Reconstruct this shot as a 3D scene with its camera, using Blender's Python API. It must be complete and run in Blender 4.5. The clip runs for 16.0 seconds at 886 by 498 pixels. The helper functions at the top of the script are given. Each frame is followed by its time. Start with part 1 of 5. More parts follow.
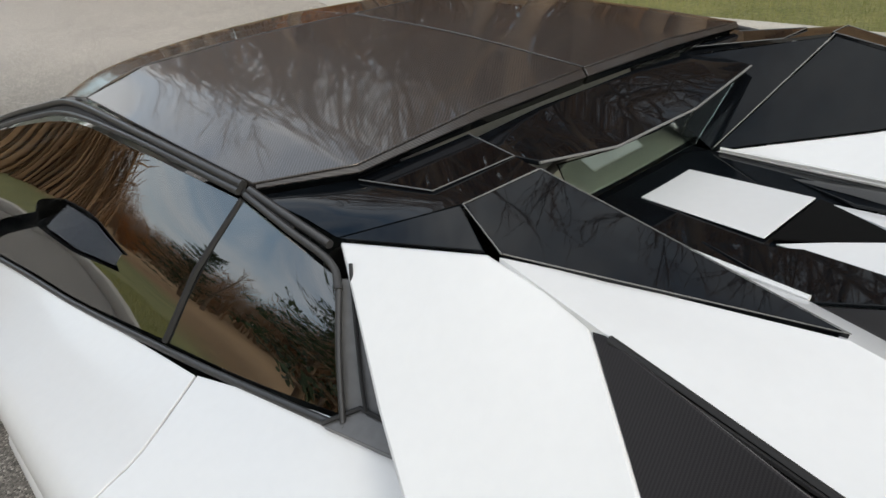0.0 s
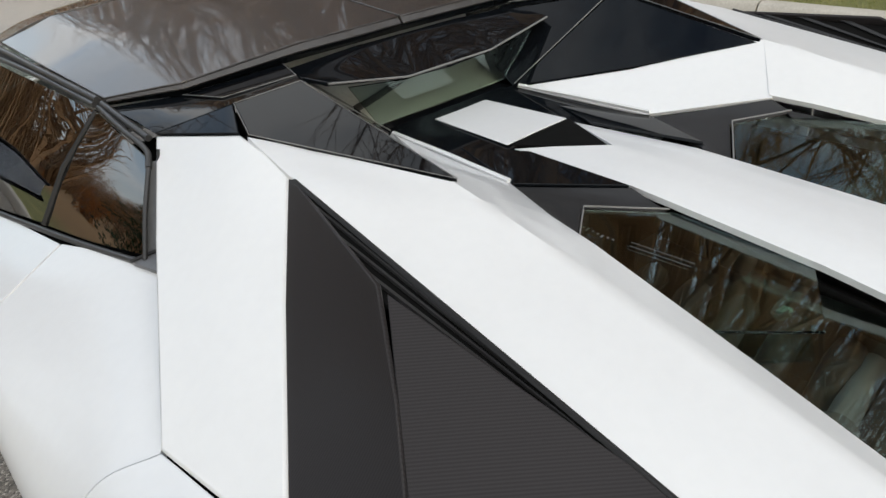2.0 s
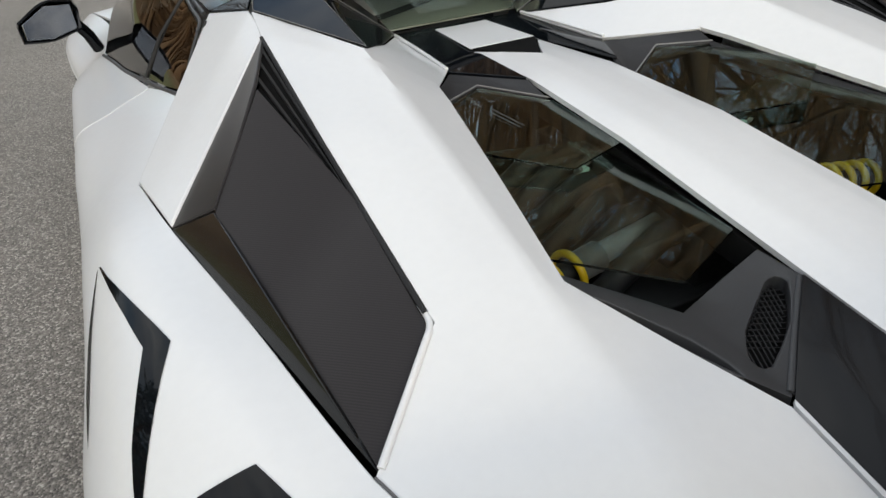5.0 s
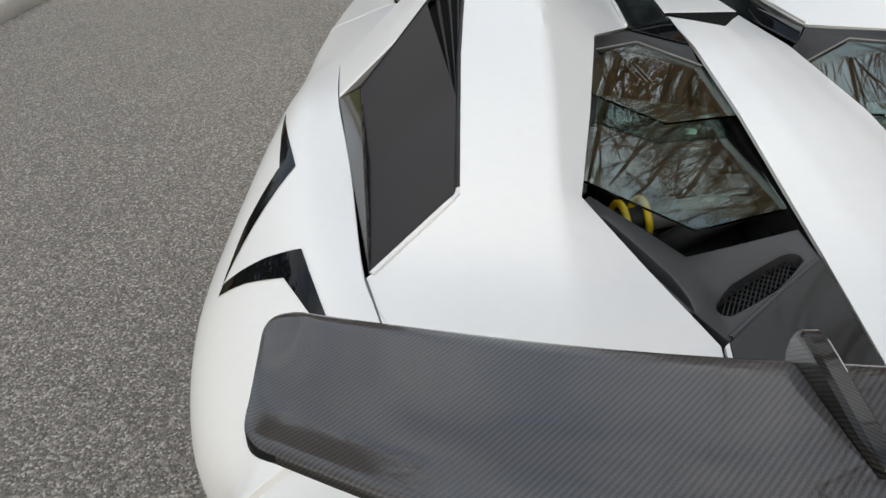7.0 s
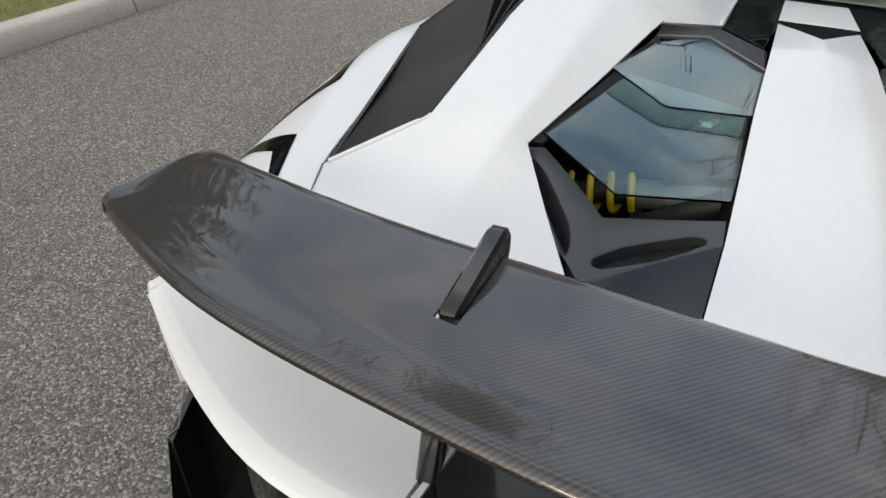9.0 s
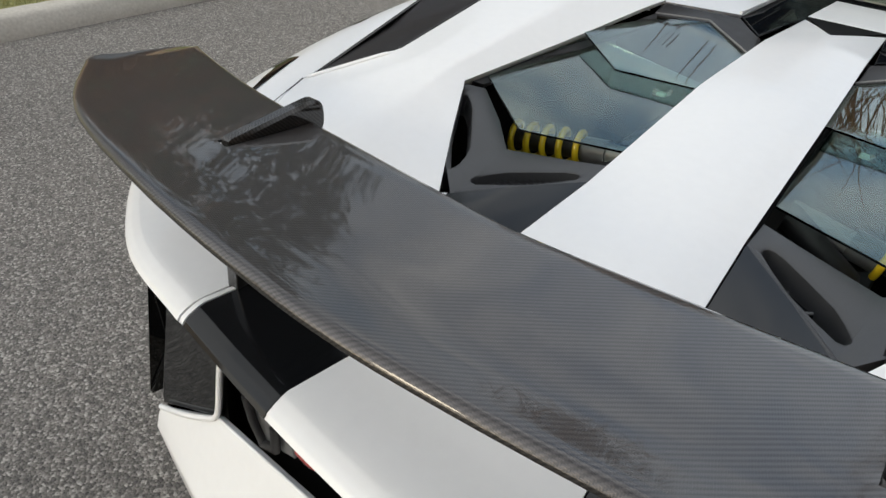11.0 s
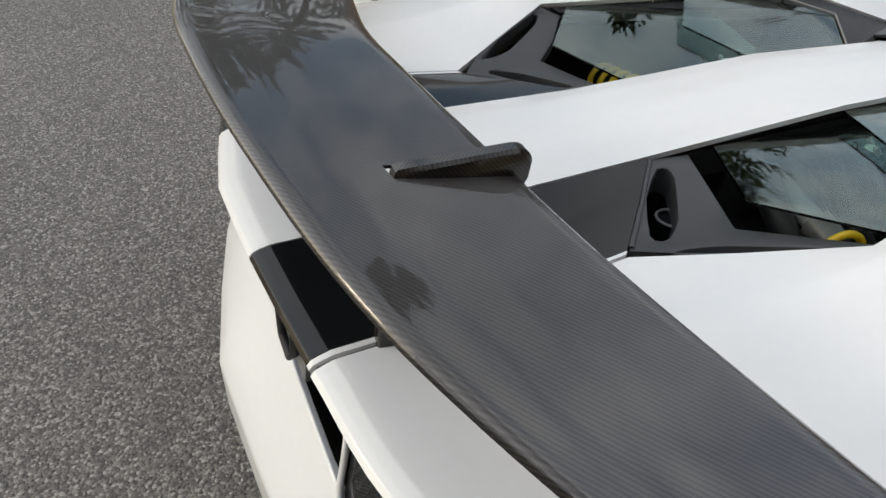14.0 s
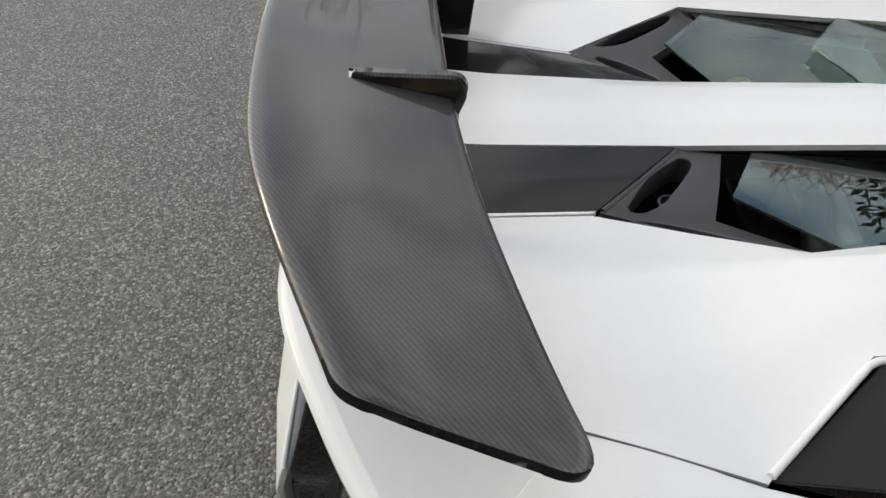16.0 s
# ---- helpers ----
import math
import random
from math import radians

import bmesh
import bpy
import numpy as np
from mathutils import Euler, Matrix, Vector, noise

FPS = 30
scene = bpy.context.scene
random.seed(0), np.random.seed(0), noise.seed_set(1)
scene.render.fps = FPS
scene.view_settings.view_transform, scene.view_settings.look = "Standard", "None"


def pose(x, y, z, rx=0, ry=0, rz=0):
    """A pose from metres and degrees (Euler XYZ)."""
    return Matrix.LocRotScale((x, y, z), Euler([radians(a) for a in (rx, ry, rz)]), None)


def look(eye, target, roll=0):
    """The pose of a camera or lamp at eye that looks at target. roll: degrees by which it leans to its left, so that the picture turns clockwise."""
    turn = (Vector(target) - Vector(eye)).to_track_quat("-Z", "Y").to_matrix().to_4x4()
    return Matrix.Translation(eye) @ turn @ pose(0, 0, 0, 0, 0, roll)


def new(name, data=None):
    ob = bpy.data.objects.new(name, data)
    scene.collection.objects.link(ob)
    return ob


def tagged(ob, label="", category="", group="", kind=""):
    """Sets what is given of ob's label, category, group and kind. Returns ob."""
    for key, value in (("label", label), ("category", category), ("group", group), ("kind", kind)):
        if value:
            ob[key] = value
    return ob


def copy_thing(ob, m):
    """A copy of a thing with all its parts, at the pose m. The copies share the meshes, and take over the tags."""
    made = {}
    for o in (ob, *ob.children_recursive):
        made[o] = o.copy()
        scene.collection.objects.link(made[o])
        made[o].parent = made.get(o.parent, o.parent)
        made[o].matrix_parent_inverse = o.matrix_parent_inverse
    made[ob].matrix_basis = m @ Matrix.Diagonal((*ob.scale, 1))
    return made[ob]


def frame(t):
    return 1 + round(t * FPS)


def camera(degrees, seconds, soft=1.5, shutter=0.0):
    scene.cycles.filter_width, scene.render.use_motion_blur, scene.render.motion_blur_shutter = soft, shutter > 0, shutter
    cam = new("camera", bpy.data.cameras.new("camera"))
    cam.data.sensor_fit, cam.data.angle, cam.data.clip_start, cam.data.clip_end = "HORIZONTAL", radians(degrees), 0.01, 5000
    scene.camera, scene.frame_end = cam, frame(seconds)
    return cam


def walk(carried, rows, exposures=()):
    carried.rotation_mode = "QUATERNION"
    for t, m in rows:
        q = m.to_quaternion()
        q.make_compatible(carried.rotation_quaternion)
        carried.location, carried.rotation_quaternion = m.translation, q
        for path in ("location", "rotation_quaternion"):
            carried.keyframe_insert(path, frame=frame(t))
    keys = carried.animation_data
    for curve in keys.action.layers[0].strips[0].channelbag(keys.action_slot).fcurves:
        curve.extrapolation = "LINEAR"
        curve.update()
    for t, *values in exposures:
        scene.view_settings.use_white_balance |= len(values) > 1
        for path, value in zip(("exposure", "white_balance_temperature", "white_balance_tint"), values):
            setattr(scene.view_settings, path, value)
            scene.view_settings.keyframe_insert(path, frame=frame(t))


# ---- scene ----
from mathutils.bvhtree import BVHTree

cam = camera(64.70, 16.0)
PATH = [
    (0, (-1.0123, 1.2069, 1.4421), (0.1370, 2.5431, 0.4968), -4.72),
    (0.5, (-1.0194, 1.0936, 1.4291), (0.1256, 2.4198, 0.4647), -4.60),
    (1, (-1.0222, 0.9890, 1.4263), (0.1228, 2.3040, 0.4466), -4.47),
    (1.5, (-1.0096, 0.8709, 1.4268), (0.1327, 2.1794, 0.4354), -4.39),
    (2, (-0.9941, 0.7386, 1.4392), (0.1445, 2.0428, 0.4378), -4.41),
    (2.5, (-1.0060, 0.6325, 1.4521), (0.1304, 1.9281, 0.4373), -4.41),
    (3, (-1.0144, 0.5215, 1.4532), (0.1084, 1.8246, 0.4327), -4.34),
    (3.2, (-1.0209, 0.4732, 1.4513), (0.0958, 1.7769, 0.4250), -4.39),
    (5.3, (-0.8363, 0.0597, 1.4021), (-0.2158, 1.6460, 0.3539), -3.73),
    (6, (-0.7656, -0.0799, 1.4076), (-0.3741, 1.5614, 0.3339), -2.92),
    (6.5, (-0.7039, -0.1357, 1.4064), (-0.4952, 1.5296, 0.3186), -2.28),
    (7, (-0.6405, -0.1845, 1.4079), (-0.6436, 1.4902, 0.3146), -1.00),
    (7.4, (-0.5739, -0.2273, 1.3969), (-0.7498, 1.4431, 0.3112), -0.14),
    (7.8, (-0.4860, -0.2566, 1.3930), (-0.7988, 1.3888, 0.2999), 0.76),
    (8.1, (-0.4195, -0.2770, 1.3902), (-0.8163, 1.3478, 0.2936), 1.24),
    (8.5, (-0.3131, -0.2896, 1.3920), (-0.8169, 1.2972, 0.2836), 1.83),
    (9.2, (-0.1386, -0.2979, 1.3882), (-0.7832, 1.2345, 0.2762), 2.74),
    (11.3, (0.3425, -0.2866, 1.3831), (-0.6763, 1.0029, 0.2434), 4.53),
    (11.5, (0.3851, -0.2764, 1.3833), (-0.6510, 0.9960, 0.2398), 5.04),
    (12, (0.5121, -0.2455, 1.3781), (-0.6435, 0.9218, 0.2371), 5.28),
    (12.5, (0.6092, -0.2182, 1.3727), (-0.6431, 0.8406, 0.2279), 5.59),
    (12.8, (0.6662, -0.1966, 1.3762), (-0.6349, 0.7939, 0.2247), 5.84),
    (13.2, (0.7381, -0.1812, 1.3723), (-0.6217, 0.7210, 0.2160), 6.71),
    (13.6, (0.8113, -0.1407, 1.3722), (-0.6036, 0.6552, 0.2040), 7.03),
    (14, (0.8769, -0.0660, 1.3538), (-0.5874, 0.6136, 0.1732), 7.41),
    (14.4, (0.9531, -0.0010, 1.3629), (-0.5557, 0.5447, 0.1688), 7.54),
    (14.8, (1.0207, 0.0526, 1.3711), (-0.5250, 0.4476, 0.1650), 7.66),
    (15.5, (1.1049, 0.1814, 1.3763), (-0.4721, 0.3392, 0.1563), 7.90),
    (16, (1.1399, 0.2592, 1.3928), (-0.4369, 0.2563, 0.1624), 7.54),
]
EXPOSURE = [(0.0, 0.08), (2.0, 0.04), (5.5, -0.06), (9.0, 0.0), (11.5, 0.05), (14.0, 0.07), (16.0, 0.12)]
walk(cam, [(t, look(eye, target, roll)) for t, eye, target, roll in PATH], EXPOSURE)

# ---- light ----
SUN_ELEVATION, SUN_TURN = 20.0, 196.0
world = bpy.data.worlds.new("sky")
scene.world = world
world.use_nodes = True
wn, wl = world.node_tree.nodes, world.node_tree.links
wn.clear()
w_out = wn.new("ShaderNodeOutputWorld")
w_bg = wn.new("ShaderNodeBackground")
w_sky = wn.new("ShaderNodeTexSky")
w_sky.sky_type = "NISHITA"
w_sky.sun_disc = False
w_sky.sun_elevation = radians(SUN_ELEVATION)
w_sky.sun_rotation = radians(SUN_TURN)
w_co = wn.new("ShaderNodeTexCoord")
w_map = wn.new("ShaderNodeMapping")
w_map.inputs["Scale"].default_value = (1.0, 1.6, 3.2)
w_noise = wn.new("ShaderNodeTexNoise")
w_noise.inputs["Scale"].default_value = 1.7
w_noise.inputs["Detail"].default_value = 7.0
w_noise.inputs["Roughness"].default_value = 0.58
w_ramp = wn.new("ShaderNodeValToRGB")
w_ramp.color_ramp.elements[0].position = 0.34
w_ramp.color_ramp.elements[1].position = 0.60
w_shade = wn.new("ShaderNodeValToRGB")
w_shade.color_ramp.elements[0].color = (6.45, 6.55, 6.6, 1)
w_shade.color_ramp.elements[1].color = (10.35, 10.55, 10.6, 1)
w_noise2 = wn.new("ShaderNodeTexNoise")
w_noise2.inputs["Scale"].default_value = 2.6
w_noise2.inputs["Detail"].default_value = 4.0
w_mix = wn.new("ShaderNodeMix")
w_mix.data_type = "RGBA"
wl.new(w_co.outputs["Generated"], w_map.inputs["Vector"])
wl.new(w_map.outputs["Vector"], w_noise.inputs["Vector"])
wl.new(w_map.outputs["Vector"], w_noise2.inputs["Vector"])
wl.new(w_noise.outputs["Fac"], w_ramp.inputs["Fac"])
wl.new(w_noise2.outputs["Fac"], w_shade.inputs["Fac"])
wl.new(w_ramp.outputs["Color"], w_mix.inputs["Factor"])
w_thin = wn.new("ShaderNodeMix")
w_thin.data_type, w_thin.blend_type = "RGBA", "MULTIPLY"
w_thin.inputs["Factor"].default_value = 1.0
w_thin.inputs["B"].default_value = (1.45, 1.50, 1.45, 1)
wl.new(w_sky.outputs["Color"], w_thin.inputs["A"])
wl.new(w_thin.outputs["Result"], w_mix.inputs["A"])
wl.new(w_shade.outputs["Color"], w_mix.inputs["B"])
# front-lit cloud over the road, opposite the low sun, is the brightest
w_dot, w_lit, w_all = wn.new("ShaderNodeVectorMath"), wn.new("ShaderNodeMapRange"), wn.new("ShaderNodeVectorMath")
w_dot.operation, w_all.operation = "DOT_PRODUCT", "SCALE"
w_lit.interpolation_type = "SMOOTHSTEP"
w_dot.inputs[1].default_value = (0.03, 0.81, 0.585)
w_lit.inputs["From Min"].default_value, w_lit.inputs["From Max"].default_value = 0.76, 1.0
w_lit.inputs["To Min"].default_value, w_lit.inputs["To Max"].default_value = 1.0, 1.65
wl.new(w_co.outputs["Generated"], w_dot.inputs[0])
wl.new(w_dot.outputs["Value"], w_lit.inputs["Value"])
wl.new(w_mix.outputs["Result"], w_all.inputs[0])
wl.new(w_lit.outputs["Result"], w_all.inputs["Scale"])
# an overcast sky is brightest overhead
w_up, w_rise, w_graded = wn.new("ShaderNodeSeparateXYZ"), wn.new("ShaderNodeMapRange"), wn.new("ShaderNodeVectorMath")
w_rise.interpolation_type, w_graded.operation = "SMOOTHSTEP", "SCALE"
w_rise.inputs["From Min"].default_value, w_rise.inputs["From Max"].default_value = 0.25, 0.95
w_rise.inputs["To Min"].default_value, w_rise.inputs["To Max"].default_value = 0.90, 1.22
wl.new(w_co.outputs["Generated"], w_up.inputs[0])
wl.new(w_up.outputs["Z"], w_rise.inputs["Value"])
wl.new(w_all.outputs["Vector"], w_graded.inputs[0])
wl.new(w_rise.outputs["Result"], w_graded.inputs["Scale"])
# the veil of cloud glows round the low sun
w_near, w_glow, w_warm = wn.new("ShaderNodeVectorMath"), wn.new("ShaderNodeMapRange"), wn.new("ShaderNodeMix")
w_near.operation, w_glow.interpolation_type = "DOT_PRODUCT", "SMOOTHSTEP"
w_near.inputs[1].default_value = (-0.24, -0.88, 0.41)
w_glow.inputs["From Min"].default_value, w_glow.inputs["From Max"].default_value = 0.30, 1.0
w_warm.data_type, w_warm.blend_type = "RGBA", "ADD"
w_warm.inputs["B"].default_value = (7.8, 7.9, 7.8, 1)
wl.new(w_co.outputs["Generated"], w_near.inputs[0])
wl.new(w_near.outputs["Value"], w_glow.inputs["Value"])
wl.new(w_glow.outputs["Result"], w_warm.inputs["Factor"])
wl.new(w_graded.outputs["Vector"], w_warm.inputs["A"])
wl.new(w_warm.outputs["Result"], w_bg.inputs["Color"])
w_bg.inputs["Strength"].default_value = 0.1085
wl.new(w_bg.outputs["Background"], w_out.inputs["Surface"])

sun_data = bpy.data.lights.new("sun", "SUN")
sun_data.energy = 0.85
sun_data.angle = radians(14)
sun_data.color = (1.0, 0.86, 0.62)
sun = new("sun", sun_data)
turn = radians(SUN_TURN)
up = radians(SUN_ELEVATION)
sun_from = Vector((math.sin(turn) * math.cos(up), math.cos(turn) * math.cos(up), math.sin(up)))
sun.matrix_world = look(sun_from * 40, (0, 0, 0))


# ---- materials ----
def shader(name):
    m = bpy.data.materials.new(name)
    m.use_nodes = True
    return m, m.node_tree.nodes, m.node_tree.links, m.node_tree.nodes["Principled BSDF"]


def speckle(m, n, l, b, colour, other, scale, bump, distance, rough=None, detail=6.0, coords="Object"):
    """Colour between two tones by a fine and a coarse noise, with relief."""
    co = n.new("ShaderNodeTexCoord")
    fine, coarse = n.new("ShaderNodeTexNoise"), n.new("ShaderNodeTexNoise")
    fine.inputs["Scale"].default_value, coarse.inputs["Scale"].default_value = scale, scale / 23
    fine.inputs["Detail"].default_value = detail
    coarse.inputs["Detail"].default_value = 4
    mixed = n.new("ShaderNodeMath")
    mixed.operation = "MULTIPLY_ADD"
    mixed.inputs[1].default_value = 0.6
    half = n.new("ShaderNodeMath")
    half.operation = "MULTIPLY"
    half.inputs[1].default_value = 0.4
    ramp = n.new("ShaderNodeValToRGB")
    ramp.color_ramp.elements[0].position, ramp.color_ramp.elements[1].position = 0.34, 0.66
    ramp.color_ramp.elements[0].color, ramp.color_ramp.elements[1].color = (*colour, 1), (*other, 1)
    l.new(co.outputs[coords], fine.inputs["Vector"])
    l.new(co.outputs[coords], coarse.inputs["Vector"])
    l.new(coarse.outputs["Fac"], half.inputs[0])
    l.new(fine.outputs["Fac"], mixed.inputs[0])
    l.new(half.outputs[0], mixed.inputs[2])
    l.new(mixed.outputs[0], ramp.inputs["Fac"])
    l.new(ramp.outputs["Color"], b.inputs["Base Color"])
    if bump:
        relief = n.new("ShaderNodeBump")
        relief.inputs["Strength"].default_value, relief.inputs["Distance"].default_value = bump, distance
        l.new(fine.outputs["Fac"], relief.inputs["Height"])
        l.new(relief.outputs["Normal"], b.inputs["Normal"])
    if rough:
        span = n.new("ShaderNodeMapRange")
        span.inputs["To Min"].default_value, span.inputs["To Max"].default_value = rough
        l.new(coarse.outputs["Fac"], span.inputs["Value"])
        l.new(span.outputs["Result"], b.inputs["Roughness"])
    return ramp


def paint(name, colour, other, rough, coat, coat_rough=0.03, level=0.5):
    m, n, l, b = shader(name)
    b.inputs["Specular IOR Level"].default_value = level
    speckle(m, n, l, b, colour, other, 60, 0, 0, rough, 3)
    b.inputs["Coat Weight"].default_value = coat
    b.inputs["Coat Roughness"].default_value = coat_rough
    # the slight orange peel of sprayed lacquer
    co, peel, relief = n.new("ShaderNodeTexCoord"), n.new("ShaderNodeTexNoise"), n.new("ShaderNodeBump")
    peel.inputs["Scale"].default_value, peel.inputs["Detail"].default_value = 220, 1
    relief.inputs["Strength"].default_value, relief.inputs["Distance"].default_value = 0.012, 0.0006
    l.new(co.outputs["Object"], peel.inputs["Vector"])
    l.new(peel.outputs["Fac"], relief.inputs["Height"])
    l.new(relief.outputs["Normal"], b.inputs["Coat Normal"])
    return m


def plain(name, colour, rough, metal=0.0, other=None, scale=90, bump=0.0):
    m, n, l, b = shader(name)
    other = other or tuple(c * 1.25 for c in colour)
    speckle(m, n, l, b, colour, other, scale, bump, 0.001, (rough * 0.85, min(1, rough * 1.15)))
    b.inputs["Metallic"].default_value = metal
    return m


def carbon_fibre(name, tow=0.0016, coat_rough=0.032, coat=1.0, tones=(0.002, 0.036), level=0.18, hue=(1.0, 0.87, 0.79), bump=0.35, along=0.9):
    """Lacquered 2 x 2 twill, laid by the panel's own metres (its UV)."""
    m, n, l, b = shader(name)

    def maths(op, a, c=None):
        node = n.new("ShaderNodeMath")
        node.operation = op
        for k, v in enumerate((a, c)):
            if v is None:
                continue
            if isinstance(v, (int, float)):
                node.inputs[k].default_value = v
            else:
                l.new(v, node.inputs[k])
        return node.outputs[0]

    uv = n.new("ShaderNodeUVMap")
    cut = n.new("ShaderNodeSeparateXYZ")
    l.new(uv.outputs["UV"], cut.inputs[0])
    u, v = maths("DIVIDE", cut.outputs[0], tow), maths("DIVIDE", cut.outputs[1], tow)
    step = maths("ADD", maths("FLOOR", u), maths("FLOOR", v))
    over = maths("LESS_THAN", maths("WRAP", maths("DIVIDE", step, 4.0), 1.0), 0.5)
    node = over.node.inputs[0].links[0].from_node
    node.inputs[1].default_value, node.inputs[2].default_value = 1.0, 0.0
    across = n.new("ShaderNodeMix")
    l.new(over, across.inputs["Factor"])
    l.new(maths("FRACT", u), across.inputs["A"])
    l.new(maths("FRACT", v), across.inputs["B"])
    hump = maths("SINE", maths("MULTIPLY", across.outputs["Result"], math.pi))
    tone = n.new("ShaderNodeMix")
    tone.data_type = "RGBA"
    l.new(over, tone.inputs["Factor"])
    tone.inputs["A"].default_value, tone.inputs["B"].default_value = (*(tones[0] * c for c in hue), 1), (*(tones[1] * c for c in hue), 1)
    grime, co = n.new("ShaderNodeTexNoise"), n.new("ShaderNodeTexCoord")
    grime.inputs["Scale"].default_value, grime.inputs["Detail"].default_value = 5, 5
    l.new(co.outputs["Object"], grime.inputs["Vector"])
    span = n.new("ShaderNodeMapRange")
    span.inputs["To Min"].default_value, span.inputs["To Max"].default_value = coat_rough * 0.6, coat_rough * 1.5
    l.new(grime.outputs["Fac"], span.inputs["Value"])
    l.new(span.outputs["Result"], b.inputs["Coat Roughness"])
    l.new(tone.outputs["Result"], b.inputs["Base Color"])
    relief = n.new("ShaderNodeBump")
    relief.inputs["Strength"].default_value, relief.inputs["Distance"].default_value = bump, 0.0004
    l.new(hump, relief.inputs["Height"])
    l.new(relief.outputs["Normal"], b.inputs["Normal"])
    # each tow is a sheet of parallel fibres: its gloss spreads across them
    lay = n.new("ShaderNodeMix")
    lay.data_type = "VECTOR"
    l.new(over, lay.inputs["Factor"])
    lay.inputs[4].default_value, lay.inputs[5].default_value = (0.0, 1.0, 0.0), (1.0, 0.0, 0.0)
    l.new(lay.outputs[1], b.inputs["Tangent"])
    b.inputs["Anisotropic"].default_value = along
    b.inputs["Roughness"].default_value = 0.36
    b.inputs["Specular IOR Level"].default_value = level
    b.inputs["Specular Tint"].default_value = (*hue, 1)
    b.inputs["Coat Weight"].default_value = coat
    return m


def glazing(name, tint, ior=1.5, sheen=(1, 1, 1)):
    m, n, l, b = shader(name)
    b.inputs["Base Color"].default_value = (*tint, 1)
    b.inputs["Transmission Weight"].default_value = 1.0
    b.inputs["Roughness"].default_value = 0.0
    b.inputs["IOR"].default_value = ior
    b.inputs["Specular Tint"].default_value = (*sheen, 1)
    return m


WHITE = paint("white_paint", (0.715, 0.722, 0.733), (0.735, 0.742, 0.752), (0.30, 0.38), 0.4, 0.05)
BLACK = paint("gloss_black_paint", (0.003, 0.003, 0.004), (0.005, 0.007, 0.009), (0.3, 0.4), 0.6, 0.02, 0.0)
SATIN = paint("black_deck_paint", (0.0045, 0.005, 0.006), (0.006, 0.0066, 0.0076), (0.16, 0.22), 0.45, 0.06, 0.1)
PLASTIC = plain("black_moulded_plastic", (0.010, 0.010, 0.011), 0.55, 0, (0.018, 0.018, 0.020), 700, 0.12)
RAIL = plain("black_rail_trim", (0.03, 0.03, 0.031), 0.34)
GREY_TRIM = plain("anthracite_trim", (0.095, 0.096, 0.10), 0.34)
# hardly any colour or gloss: sheets in openings carry their shade in it
DARK = plain("bay_and_shade_black", (0.003, 0.003, 0.003), 0.8)
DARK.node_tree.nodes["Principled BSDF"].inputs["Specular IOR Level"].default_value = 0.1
RUBBER = plain("black_rubber", (0.012, 0.012, 0.013), 0.6)
BRACE = plain("satin_grey_moulding", (0.030, 0.031, 0.033), 0.42, 0, (0.040, 0.041, 0.044), 500, 0.08)
ALLOY = plain("dull_alloy", (0.20, 0.205, 0.21), 0.4, 0.2)
YELLOW = paint("yellow_enamel", (0.72, 0.47, 0.01), (0.80, 0.55, 0.02), (0.3, 0.4), 0.5)
RED = plain("red_lens", (0.36, 0.06, 0.06), 0.25)
CARBON = carbon_fibre("carbon_twill", level=0.55, hue=(1.0, 0.90, 0.86))
CARBON_SATIN = carbon_fibre("satin_carbon_twill", 0.0012, 0.18, 0.16, (0.0235, 0.0305), 0.08, (1.0, 0.93, 0.97), 0.05, 0.0)
FIN_CARBON = carbon_fibre("fin_carbon_twill", 0.0013, 0.04, 1.0, (0.003, 0.020), 0.2, (1.0, 0.95, 0.92), 0.3, 0.0)
DARK_CARBON = carbon_fibre("black_carbon_twill", 0.0016, 0.03, 1.0, (0.002, 0.008), 0.02, (0.9, 0.95, 1.0))
TINTED = glazing("tinted_glass", (0.06, 0.065, 0.065), 3.4)
CLEAR = glazing("green_clear_glass", (0.62, 0.76, 0.71), 1.62, (0.86, 1.0, 0.95))
PRINT = plain("grey_screen_print", (0.07, 0.075, 0.075), 0.6)
EDGE = plain("bright_panel_edge", (0.16, 0.16, 0.16), 0.35)
PALE = plain("pale_leather", (0.34, 0.35, 0.345), 0.5)
MIRROR = plain("dimmed_mirror", (0.30, 0.31, 0.33), 0.02, 1.0)
PAD = plain("pale_teal_plastic", (0.42, 0.62, 0.58), 0.3)
ROAD_M, rn, rl, rb = shader("asphalt")
# rolled stones in worn tar: each stone its own grey, some pale, with relief
r_co, r_cell, r_tone, r_wear, r_mix, r_bump, r_fine = (rn.new("ShaderNode" + k) for k in ("TexCoord", "TexVoronoi", "ValToRGB", "TexNoise", "Mix", "Bump", "TexNoise"))
r_cell.inputs["Scale"].default_value = 150
r_fine.inputs["Scale"].default_value, r_fine.inputs["Detail"].default_value = 70, 5
r_wear.inputs["Scale"].default_value, r_wear.inputs["Detail"].default_value = 0.9, 7
tones = r_tone.color_ramp.elements
tones[0].color, tones[1].color = (0.076, 0.070, 0.064, 1), (0.46, 0.432, 0.395, 1)
tones.new(0.45).color = (0.150, 0.138, 0.124, 1)
tones.new(0.80).color = (0.245, 0.226, 0.204, 1)
r_cut = rn.new("ShaderNodeSeparateColor")
r_mix.data_type, r_mix.blend_type = "RGBA", "MULTIPLY"
r_mix.inputs["Factor"].default_value = 0.55
r_wide = rn.new("ShaderNodeMapRange")
r_wide.inputs["To Min"].default_value, r_wide.inputs["To Max"].default_value = 0.62, 1.38
